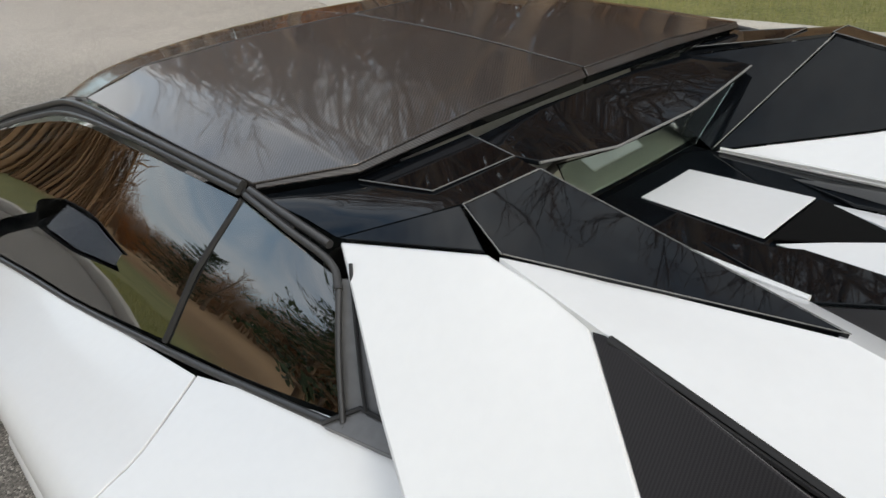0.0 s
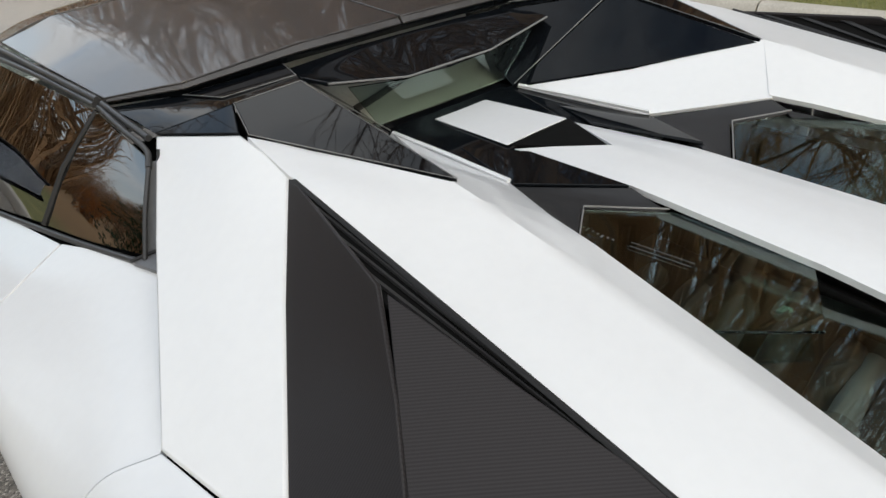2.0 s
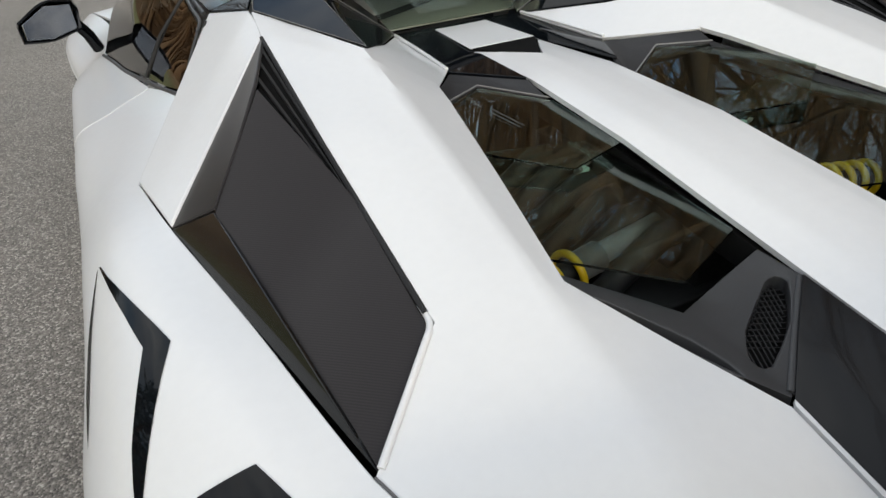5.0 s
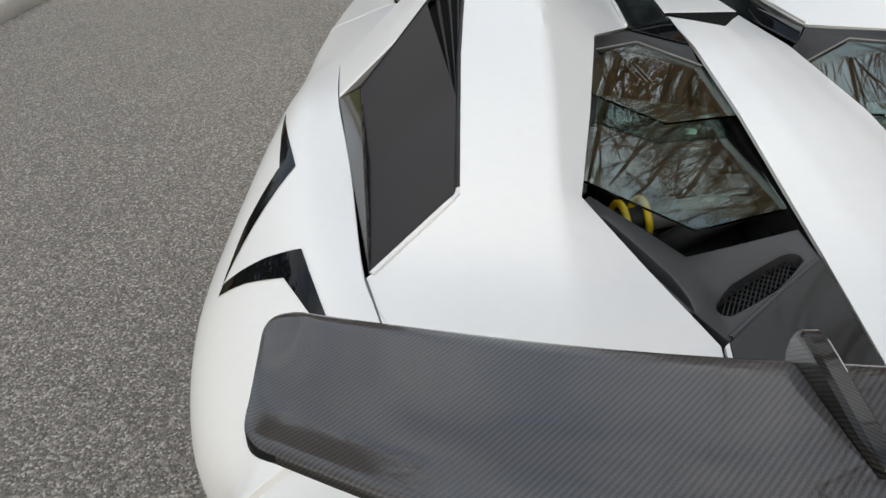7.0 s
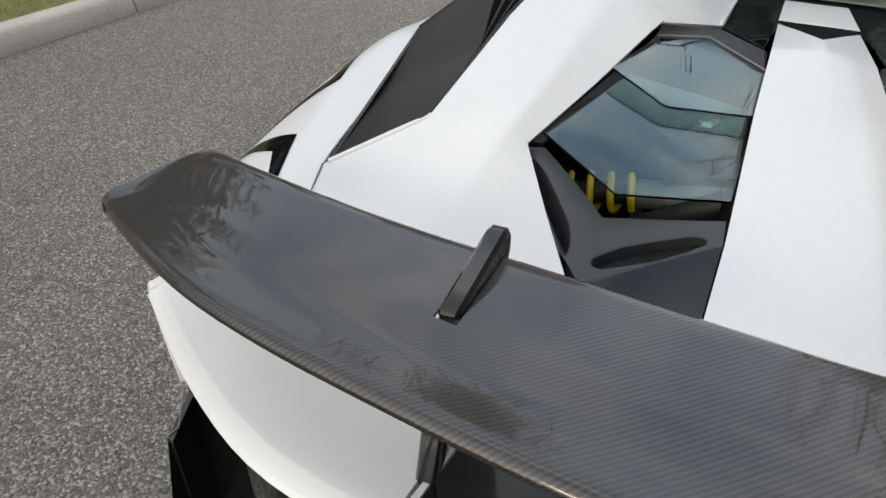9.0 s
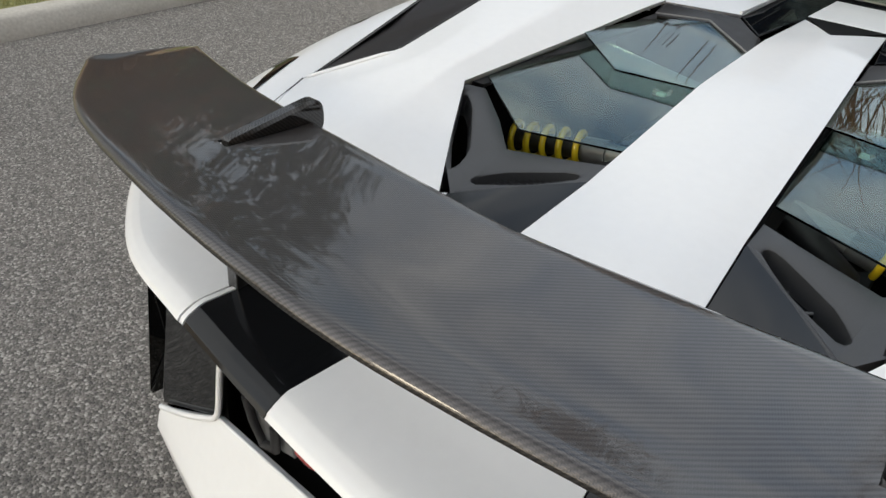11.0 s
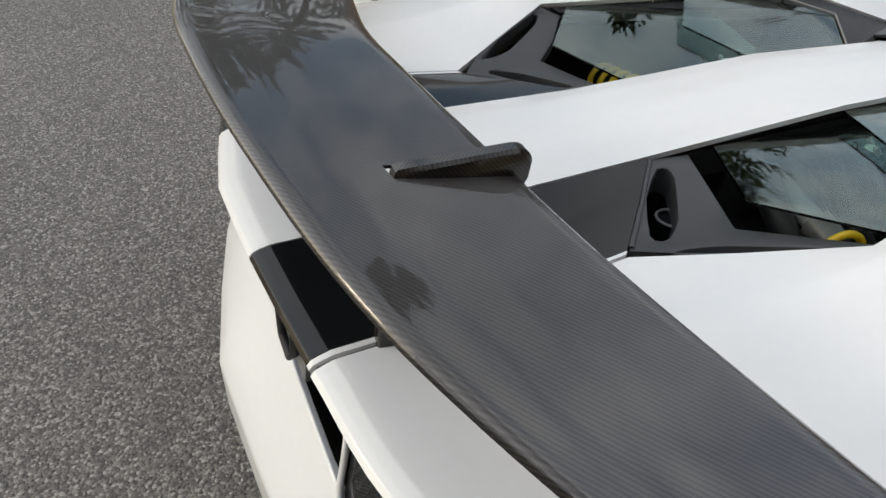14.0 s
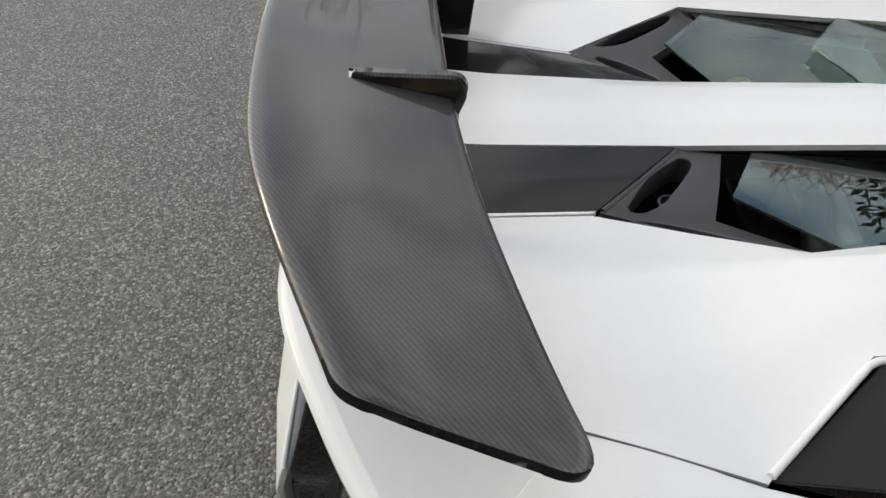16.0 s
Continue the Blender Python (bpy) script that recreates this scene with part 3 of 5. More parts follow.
GROOVE = ((0.6326, 1.8137, 1.0531), (0.6679, 1.7671, 0.9995), (0.6917, 1.7339, 0.9613), (0.7055, 1.7129, 0.9377))
for s in (1, -1):
    # roof
    roof = panel("roof_panel", [
        [(0.003, 1.963, 1.1219), (0.2679, 1.9537, 1.1229), (0.519, 1.9425, 1.1098), (0.6216, 2.0472, 1.0897)],
        [(0.003, 2.3025, 1.1508), (0.2689, 2.3027, 1.1502), (0.4989, 2.3229, 1.1352), (0.6295, 2.3626, 1.1017)],
        [(0.003, 2.6412, 1.1615), (0.2697, 2.6612, 1.1574), (0.4997, 2.6911, 1.1386), (0.6178, 2.713, 1.0991)]], CARBON, car, s, 0.012, curved=(False, True), label="lacquered carbon roof half", angle=50)
    panel("roof_lip", [
        [(0.003, 1.963, 1.1188), (0.2679, 1.9537, 1.1199), (0.519, 1.9426, 1.1067), (0.6196, 2.0442, 1.0876)],
        [(0.003, 1.9538, 1.1066), (0.2779, 1.9448, 1.107), (0.5194, 1.9365, 1.0989), (0.6216, 2.0402, 1.0827)]], CARBON, roof, s, 0.008, curved=False, facing=(0, -1, 0.2))
    panel("lip_shadow_gap", [
        [(0.003, 1.9559, 1.1056), (0.2779, 1.9468, 1.1059), (0.5194, 1.9385, 1.0978), (0.6196, 2.0402, 1.0817)],
        [(0.003, 1.9638, 1.0884), (0.2878, 1.9538, 1.0897), (0.5198, 1.9595, 1.0818), (0.6176, 2.0542, 1.0729)]], BLACK, roof, s, 0.006, curved=False, facing=(0, -1, 0.2))
    panel("windscreen_header", [
        [(0.0, 2.6482, 1.1616), (0.2697, 2.6682, 1.1575), (0.4997, 2.6981, 1.1387), (0.6178, 2.7199, 1.0991)],
        [(0.0, 2.9004, 1.1471), (0.2699, 2.9005, 1.1387), (0.4998, 2.9004, 1.1137), (0.6249, 2.8804, 1.0738)],
        [(0.0, 3.1, 1.0901), (0.2699, 3.0801, 1.0848), (0.4999, 3.0501, 1.0596), (0.6549, 3.0201, 1.0178)]], CARBON, car, s, 0.012, label="lacquered carbon windscreen header")
    # side glass
    panel("front_side_window", [
        [(0.6399, 2.0561, 1.0682), (0.6616, 2.4023, 1.0785), (0.6678, 2.7408, 1.0596), (0.71, 3.2499, 0.9503)],
        [(0.7126, 2.0885, 0.9775), (0.7379, 2.4221, 0.9583), (0.7519, 2.7207, 0.9327), (0.785, 3.1, 0.8602)],
        [(0.7708, 2.123, 0.8728), (0.8031, 2.4517, 0.8206), (0.822, 2.7007, 0.7927), (0.845, 2.9801, 0.7567)]], TINTED, car, s, 0.004, facing=(1, 0, 0.5), bevel=0, label="dark tinted door glass")
    panel("quarter_window", [
        [(0.6399, 2.0481, 1.0681), (0.6462, 1.9341, 1.0552), (0.6485, 1.8229, 1.0389)],
        [(0.7116, 2.0816, 0.9774), (0.702, 1.9286, 0.9786), (0.6876, 1.7814, 0.9853)],
        [(0.7709, 2.115, 0.8727), (0.7471, 1.9232, 0.8973), (0.7194, 1.7402, 0.9274)]], TINTED, car, s, 0.004, facing=(1, 0, 0.5), bevel=0, label="dark tinted quarter glass")
    for name, pts, r in (("window_rail", [(0.735, 3.5999, 0.8454), (0.705, 3.2799, 0.9483), (0.6719, 2.9502, 1.0315), (0.6518, 2.7408, 1.0695), (0.6496, 2.4024, 1.0875), (0.6358, 2.0641, 1.0772)], 0.0055),
                         ("roof_rail", [(0.715, 3.5999, 0.8654), (0.685, 3.2799, 0.9683), (0.6519, 2.9502, 1.0494), (0.6358, 2.7408, 1.0874), (0.6395, 2.3626, 1.0957), (0.6276, 2.0641, 1.0841)], 0.007),
                         ("window_rail", [(0.6338, 2.0491, 1.075), (0.641, 1.9341, 1.0631), (0.6413, 1.8433, 1.0482), (0.6567, 1.8087, 1.0313)], 0.005),
                         ("roof_rail", [(0.6257, 2.0492, 1.0798), (0.6265, 1.9442, 1.068), (0.6248, 1.8658, 1.0575)], 0.006),
                         ("window_rail", [(0.6567, 1.8087, 1.0313), (0.6937, 1.7693, 0.9786), (0.7254, 1.7302, 0.9256)], 0.004),
                         ("belt_moulding", [(0.7274, 1.7241, 0.9207), (0.7541, 1.9232, 0.8905), (0.7789, 2.113, 0.8659), (0.8102, 2.4517, 0.8137), (0.8301, 2.7007, 0.7857), (0.853, 2.9801, 0.7497)], 0.0055)):
        tube(name, [(p.x * s, p.y, p.z) for p in resample(pts, 5, True)], r, RAIL, car, 8)
    panel("rail_channel", [
        [(0.715, 3.5999, 0.8614), (0.685, 3.2799, 0.9643), (0.6519, 2.9502, 1.0454), (0.6358, 2.7408, 1.0834), (0.6395, 2.3626, 1.0917), (0.6267, 2.0542, 1.0789), (0.6247, 1.9342, 1.063)],
        [(0.735, 3.5999, 0.8424), (0.705, 3.2799, 0.9453), (0.6719, 2.9502, 1.0285), (0.6518, 2.7408, 1.0665), (0.6496, 2.4024, 1.0845), (0.6348, 2.0541, 1.0731), (0.641, 1.9341, 1.0601)]], RUBBER, car, s, 0.004, n=4, curved=(True, False), facing=(1, 0, 0.8), label="black channel between the rails")
    tube("window_seal", [(p[0] * s, p[1], p[2]) for p in ((0.6379, 2.0531, 1.0691), (0.7146, 2.0855, 0.9775), (0.7728, 2.12, 0.8728))], 0.005, RUBBER, car, 6)
    # flank
    panel("door", [
        [(0.7793, 2.0065, 0.8752), (0.8082, 2.4517, 0.8137), (0.8261, 2.7007, 0.7857), (0.85, 3.0001, 0.7478)],
        [(0.8837, 1.9525, 0.8486), (0.9003, 2.4516, 0.7852), (0.9051, 2.7007, 0.7529), (0.912, 3.0001, 0.7148)],
        [(0.9830, 1.9480, 0.7919), (0.9850, 2.4515, 0.7350), (0.9850, 2.7007, 0.7000), (0.9800, 3.0001, 0.6400)],
        [(0.9700, 1.9577, 0.6136), (0.9500, 2.4512, 0.5365), (0.9101, 2.7006, 0.4984), (0.9, 3.0001, 0.4599)],
        [(0.901, 1.9518, 0.3953), (0.8903, 2.4509, 0.3573), (0.8851, 2.7004, 0.3388), (0.88, 3, 0.34)]], WHITE, car, s, 0.012, facing=(1, 0, 0.4), bevel=0.0006, label="white scissor door")
    panel("flank_panel", [
        [(0.7768, 2.0035, 0.8751), (0.7194, 1.7402, 0.9185), (0.708, 1.6014, 0.9211), (0.8707, 1.3693, 0.8899)],
        [(0.8817, 1.9495, 0.8485), (0.8688, 1.7832, 0.8636), (0.8774, 1.5931, 0.874), (0.934, 1.4086, 0.8637)],
        [(0.9820, 1.9450, 0.7919), (0.9860, 1.7638, 0.7983), (0.9851, 1.5848, 0.7996), (0.9914, 1.4211, 0.796)],
        [(0.9690, 1.9547, 0.6136), (0.9790, 1.7634, 0.6388), (0.9946, 1.5848, 0.6699), (1.0029, 1.4262, 0.6969)],
        [(0.901, 1.9468, 0.3953), (0.9213, 1.7622, 0.3957), (0.9617, 1.5833, 0.4564), (0.9972, 1.4298, 0.5477)]], WHITE, car, s, 0.012, facing=(1, 0, 0.4), bevel=0.0006, label="white panel behind the door")
    tube("door_seal", [(p.x * s, p.y, p.z) for p in resample(((0.7753, 2.0050, 0.8702), (0.8797, 1.9510, 0.8436), (0.9780, 1.9465, 0.7879), (0.9640, 1.9562, 0.6135), (0.895, 1.9493, 0.3952)), 5, True)], 0.0032, RUBBER, car, 6)
    panel("side_skirt", [
        [(0.9316, 1.4334, 0.418), (0.9256, 2.2014, 0.3562), (0.92, 3, 0.33)],
        [(0.9861, 1.4331, 0.3284), (0.9855, 2.2013, 0.2768), (0.975, 3.0001, 0.2599)],
        [(0.9857, 1.4319, 0.1987), (0.9854, 2.2011, 0.1674), (0.975, 3.0001, 0.1599)]], WHITE, car, s, 0.02, facing=(1, 0, 0.4), label="white sculpted side skirt")
    panel("sill_panel", [
        [(0.92, 3.0101, 0.4699), (0.955, 3.34, 0.5203)],
        [(0.88, 3.01, 0.335), (0.93, 3.3399, 0.3203)],
        [(0.88, 3.01, 0.2), (0.93, 3.34, 0.2003)]], WHITE, car, s, 0.012, curved=False, facing=(1, 0, 0.4))
    panel("window_pillar_trim", [
        [(0.6456, 1.8209, 1.0369), (0.6223, 1.7513, 1.0441)],
        [(0.6876, 1.7773, 0.9784), (0.6438, 1.6811, 0.9853)],
        [(0.7234, 1.7372, 0.9215), (0.6669, 1.6011, 0.9192)]], GREY_TRIM, car, s, 0.006, curved=False, facing=(1, 0, 0.4))
    plate("pillar_winglet", [(0.7403, 1.7504, 0.9204), (0.7045, 1.724, 0.9345), (0.6994, 1.6696, 0.9383), (0.7029, 1.6015, 0.9361), (0.7192, 1.6327, 0.9317)], GREY_TRIM, car, s, 0.012, facing=(1, 0, 0.6), label="pointed anthracite winglet")
    tube("pillar_groove", [(p[0] * s, p[1], p[2]) for p in GROOVE], 0.0025, RUBBER, car, 6)
    tube("winglet_seam", [(p[0] * s, p[1], p[2]) for p in ((0.7403, 1.7504, 0.9224), (0.7045, 1.724, 0.9365), (0.6994, 1.6696, 0.9403), (0.6972, 1.6315, 0.9407))], 0.003, RUBBER, car, 6)
    # behind the roof
    panel("roof_quarter", [
        [(0.6216, 2.0322, 1.0747), (0.5167, 1.9545, 1.0839), (0.3018, 1.9489, 1.0856)],
        [(0.6134, 1.9342, 1.068), (0.5336, 1.8431, 1.0989), (0.3608, 1.8259, 1.1078)],
        [(0.6138, 1.8639, 1.0634), (0.535, 1.7276, 1.1174), (0.4192, 1.7107, 1.1255)]], BLACK, car, s, 0.006, n=4, curved=False, bevel=0, label="gloss black rear quarter")
    plate("quarter_corner", [(0.6139, 1.8618, 1.063), (0.5664, 1.6617, 1.0952), (0.535, 1.7266, 1.1169)], BLACK, car, s, 0.006)
    plate("quarter_inlay", [(0.5228, 1.9365, 1.0893), (0.5179, 1.792, 1.1104), (0.3839, 1.782, 1.1153), (0.3197, 1.9321, 1.0963)], BLACK, car, s, 0.004)
    plate("buttress", [(0.533, 1.722, 1.1186), (0.4208, 1.7071, 1.1275), (0.4251, 1.3512, 1.0595), (0.5575, 1.6434, 1.0937)], BLACK, car, s, 0.008, label="gloss black flying buttress")
    plate("buttress_flank", [(0.4178, 1.701, 1.1215), (0.42, 1.3573, 1.0533), (0.3023, 1.573, 0.9966), (0.1833, 1.7969, 0.9482)], BLACK, car, s, 0.006, facing=(-1, 0, 0.4))
    plate("buttress_flank", [(0.4178, 1.7051, 1.1215), (0.1833, 1.801, 0.9482), (0.1987, 1.8716, 0.9808), (0.3018, 1.9389, 1.0798)], BLACK, car, s, 0.006, facing=(-1, 0, 0.4))
    panel("quarter_blade", [
        [(0.615, 1.8598, 1.0605), (0.5664, 1.6576, 1.0937), (0.5695, 1.5272, 1.0747)],
        [(0.7234, 1.6619, 0.9853), (0.6916, 1.5015, 1.0025), (0.6921, 1.3683, 0.9941)],
        [(0.8707, 1.3672, 0.8958), (0.8585, 1.2594, 0.9007), (0.8459, 1.1506, 0.9039)]], WHITE, car, s, 0.012, n=5, curved=False, facing=(1, 0, 0.6), label="white blade ahead of the intake", bevel=0.004)
    # haunch, deck and lip in one sheet
    panel("haunch", [resample(r, 5, k > 6) for k, r in enumerate([
        [(0.5615, 1.6434, 1.0917), (0.5133, 1.5562, 1.0786), (0.432, 1.3493, 1.0576), (0.3216, 1.2745, 0.9865)],
        [(0.5793, 1.5092, 1.0749), (0.5117, 1.3985, 1.0603), (0.4365, 1.2752, 1.0459), (0.3364, 1.195, 0.98)],
        [(0.6038, 1.0849, 1.0034), (0.5315, 1.0267, 0.9983), (0.4515, 0.9911, 0.9917), (0.3866, 0.9443, 0.947)],
        [(0.6167, 0.7006, 0.9221), (0.5466, 0.6987, 0.9329), (0.4738, 0.7153, 0.9383), (0.4408, 0.6989, 0.9161)],
        [(0.7461, 0.5785, 0.8641), (0.6253, 0.5714, 0.8913), (0.4873, 0.555, 0.9017), (0.3719, 0.5776, 0.8742)],
        [(0.7154, 0.4809, 0.8530), (0.6152, 0.4463, 0.8619), (0.5016, 0.4164, 0.8628), (0.3036, 0.4639, 0.8355)],
        [(0.6960, 0.4180, 0.8440), (0.6151, 0.3179, 0.8423), (0.5164, 0.2687, 0.8376), (0.3416, 0.2497, 0.8226)],
        [(0.7799, 0.3482, 0.7995), (0.6451, 0.2432, 0.8155), (0.5265, 0.1747, 0.8195), (0.3593, 0.1314, 0.8185)],
[(0.8470, 0.2999, 0.7800), (0.6836, 0.1845, 0.7990), (0.5291, 0.1024, 0.8130), (0.3674, 0.0697, 0.8175)],
        [(0.8506, 0.2951, 0.7788), (0.6863, 0.1783, 0.7978), (0.5309, 0.0952, 0.8118), (0.3681, 0.0617, 0.8163)],
        [(0.8563, 0.2873, 0.7740), (0.6908, 0.1681, 0.7930), (0.5337, 0.0833, 0.8070), (0.3693, 0.0489, 0.8115)],
        [(0.8600, 0.2822, 0.7694), (0.6937, 0.1615, 0.7884), (0.5356, 0.0756, 0.8024), (0.3700, 0.0405, 0.8069)],
        [(0.8620, 0.2795, 0.7630), (0.6952, 0.1580, 0.7820), (0.5366, 0.0715, 0.7960), (0.3704, 0.0360, 0.8005)],
        [(0.8583, 0.2830, 0.7440), (0.6955, 0.1625, 0.7640), (0.5366, 0.0790, 0.7800), (0.3705, 0.0420, 0.7885)]])], WHITE, car, s, 0.012, n=(1, 5), curved=(False, False), label="white rear haunch", angle=30, bevel=0.002)
    plate("cowl_flank", [(0.4315, 1.3442, 1.0552), (0.4315, 1.3513, 1.0575), (0.3024, 1.5689, 0.9926), (0.1854, 1.7898, 0.9452), (0.2047, 1.4632, 0.9424), (0.3211, 1.2675, 0.9831)], WHITE, car, s, 0.008, bevel=0, facing=(-1, 0, 0.6), label="white inner face of the buttress")
    for name, way, r, m in (("panel_edge", ((0.1853, 1.797, 0.9523), (0.4178, 1.7031, 1.1255)), 0.0010, EDGE),
                            ("panel_edge", ((0.4207, 1.7082, 1.128), (0.534, 1.723, 1.119), (0.5585, 1.6434, 1.0942)), 0.0009, EDGE),
                            ("panel_edge", ((0.5574, 1.6424, 1.0942), (0.4251, 1.3512, 1.06), (0.4208, 1.7071, 1.128)), 0.0008, EDGE),
                            ("inlay_edge", ((0.5228, 1.9365, 1.0898), (0.5179, 1.792, 1.1109), (0.3839, 1.782, 1.1158), (0.3197, 1.9321, 1.0968)), 0.0008, EDGE),
                            ("cowl_edge", ((0.1875, 1.7848, 0.9504), (0.1981, 1.6168, 0.9511), (0.2097, 1.4572, 0.9486)), 0.0042, WHITE),
                            ("frame_edge", ((0.3235, 1.2296, 0.9653), (0.2251, 1.2946, 0.9596), (0.102, 1.2233, 0.929)), 0.0016, EDGE)):
        tube(name, [(p[0] * s, p[1], p[2]) for p in way], r, m, car, 6)
    # fender
    fender = panel("rear_fender", [
        [(0.8707, 1.3652, 0.8929), (0.9341, 1.4046, 0.8667), (0.9914, 1.4172, 0.7961), (1.0029, 1.4223, 0.697), (0.9972, 1.4259, 0.5478)],
        [(0.8458, 1.145, 0.9012), (0.9293, 1.1635, 0.8865), (0.9922, 1.1708, 0.815), (1.0225, 1.1659, 0.7032), (1.0204, 1.1634, 0.6426)],
        [(0.7956, 0.8783, 0.8821), (0.891, 0.8861, 0.8803), (0.9815, 0.887, 0.8187), (1.0435, 0.885, 0.7039), (1.0433, 0.8832, 0.644)],
        [(0.7475, 0.5790, 0.8638), (0.8466, 0.6258, 0.8582), (0.9582, 0.65, 0.7985), (1.0276, 0.6494, 0.7048), (1.0267, 0.6473, 0.6054)],
        [(0.6985, 0.4190, 0.8434), (0.815, 0.4402, 0.833), (0.933, 0.4525, 0.7581), (0.9796, 0.4526, 0.6687), (0.9752, 0.4518, 0.5583)],
        [(0.8630, 0.2885, 0.7830), (0.8700, 0.2895, 0.7720), (0.8725, 0.2910, 0.7461), (0.8680, 0.2930, 0.6742), (0.8550, 0.2940, 0.5816)]], WHITE, car, s, 0.012, n=6, facing=(1, 0, 0.8), label="white flared rear wing panel with black angular graphic")
    decal("graphic_stripe", [((0.9628, 1.1589, 0.8648), (0.9598, 1.1533, 0.867)), ((0.9224, 0.9083, 0.8698), (0.887, 0.8865, 0.8813)), ((0.9617, 0.7855, 0.8235), (0.9303, 0.7948, 0.8482)), ((0.9780, 0.6760, 0.7880), (0.9745, 0.6800, 0.7905))], fender, s, BLACK, fender)
    decal("graphic_stripe", [((0.9770, 0.6740, 0.7880), (0.9799, 0.6546, 0.7783)), ((0.904, 0.6666, 0.8404), (0.927, 0.6335, 0.8192)), ((0.8427, 0.655, 0.8643), (0.862, 0.6045, 0.8486)), ((0.7834, 0.5009, 0.8478), (0.8022, 0.507, 0.8475)), ((0.7760, 0.4830, 0.8450), (0.7950, 0.4880, 0.8450))], fender, s, BLACK, fender)
    tube("panel_seam", [(p[0] * s, p[1], p[2]) for p in ((0.7463, 0.5785, 0.8650), (0.7160, 0.4809, 0.8540), (0.6970, 0.4180, 0.8450), (0.7810, 0.3475, 0.8005))], 0.0016, GREY_TRIM, fender, 6)
    decal("graphic_stripe", [((0.9648, 1.159, 0.8627), (0.9678, 1.154, 0.8597)), ((1.0058, 1.0067, 0.8022), (1.015, 0.9899, 0.7668)), ((1.0155, 0.9013, 0.752), (1.0165, 0.8961, 0.749))], fender, s, BLACK, fender)
    # intake pocket
    panel("intake_liner", [
        [(0.666, 1.2014, 1.0684), (0.6155, 0.9481, 0.9779), (0.6229, 0.7078, 0.9172)],
        [(0.788, 1.0394, 0.9591), (0.7726, 0.8374, 0.9016), (0.7402, 0.5853, 0.8644)]], CARBON_SATIN, car, s, 0.006, n=6, curved=False, label="carbon intake surround", angle=60)
    # near-black backing sheet, the slit's unlit depth put into its colour
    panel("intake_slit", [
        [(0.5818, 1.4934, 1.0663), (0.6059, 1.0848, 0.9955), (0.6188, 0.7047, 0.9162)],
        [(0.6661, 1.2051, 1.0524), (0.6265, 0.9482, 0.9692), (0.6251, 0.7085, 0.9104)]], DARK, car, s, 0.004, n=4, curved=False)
    slit = [[Vector(p) for p in r] for r in (((0.5818, 1.4934, 1.0683), (0.6059, 1.0848, 0.9975), (0.6188, 0.7047, 0.9182)), ((0.6661, 1.2051, 1.0544), (0.6265, 0.9482, 0.9712), (0.6251, 0.7085, 0.9124)))]
    for share in (0.16, 0.44, 0.72):
        panel("slit_blade", [[tuple(a.lerp(b, share + wide) + Vector((0, 0, 0.003))) for a, b in zip(*slit)] for wide in (0.0, 0.07)], PLASTIC, car, s, 0.003, n=4, curved=False)
    panel("intake_cheek", [
        [(0.5732, 1.5224, 1.0716), (0.6922, 1.3682, 0.9911), (0.8439, 1.1506, 0.9009)],
        [(0.666, 1.2177, 1.0718), (0.7271, 1.1236, 1.0174), (0.788, 1.0431, 0.9641)]], CARBON_SATIN, car, s, 0.006, n=5, curved=False, facing=(0.5, -1, 0.2), label="carbon intake cheek")
    plate("intake_sill", [(0.8448, 1.1432, 0.9003), (0.789, 1.0413, 0.9602), (0.7421, 0.5831, 0.8655)], DARK_CARBON, car, s, 0.006, label="lacquered dark carbon intake sill")
    tube("intake_edge", [(p[0] * s, p[1], p[2]) for p in ((0.5827, 1.4935, 1.0723), (0.6078, 1.0848, 1.0025), (0.6190, 0.7200, 0.9245))], 0.004, RUBBER, car, 6)
    tube("intake_edge", [(p.x * s, p.y, p.z) for p in resample(((0.6165, 0.7400, 0.9240), (0.6190, 0.7120, 0.9200), (0.6260, 0.6960, 0.9180), (0.6400, 0.6810, 0.9135), (0.7381, 0.5831, 0.8685)), 4, True)], 0.0045, WHITE, car, 8)
    # deck strip beside the spine
    panel("deck_panel", [
        [(0.1248, 0.6045, 0.8679), (0.2091, 0.5378, 0.8534), (0.2897, 0.4709, 0.8353)],
        [(0.1416, 0.2998, 0.8347), (0.2344, 0.2796, 0.83), (0.3267, 0.2546, 0.8215)],
        [(0.1492, 0.1354, 0.8255), (0.2496, 0.133, 0.8235), (0.3445, 0.1314, 0.8195)],
        [(0.1623, 0.0375, 0.8225), (0.2582, 0.0520, 0.8215), (0.3533, 0.0685, 0.8190)],
        [(0.1627, 0.0295, 0.8213), (0.2586, 0.0440, 0.8203), (0.3537, 0.0605, 0.8178)],
        [(0.1632, 0.0165, 0.8165), (0.2591, 0.0310, 0.8155), (0.3542, 0.0475, 0.8130)],
        [(0.1635, 0.0080, 0.8119), (0.2594, 0.0225, 0.8109), (0.3545, 0.0390, 0.8084)],
        [(0.1637, 0.0035, 0.8055), (0.2596, 0.0180, 0.8045), (0.3547, 0.0345, 0.8020)],
        [(0.1635, 0.0100, 0.795), (0.2594, 0.0240, 0.7920), (0.3547, 0.0405, 0.7885)]], SATIN, car, s, 0.010, n=5, curved=(False, False), label="satin black deck stripe", angle=40)
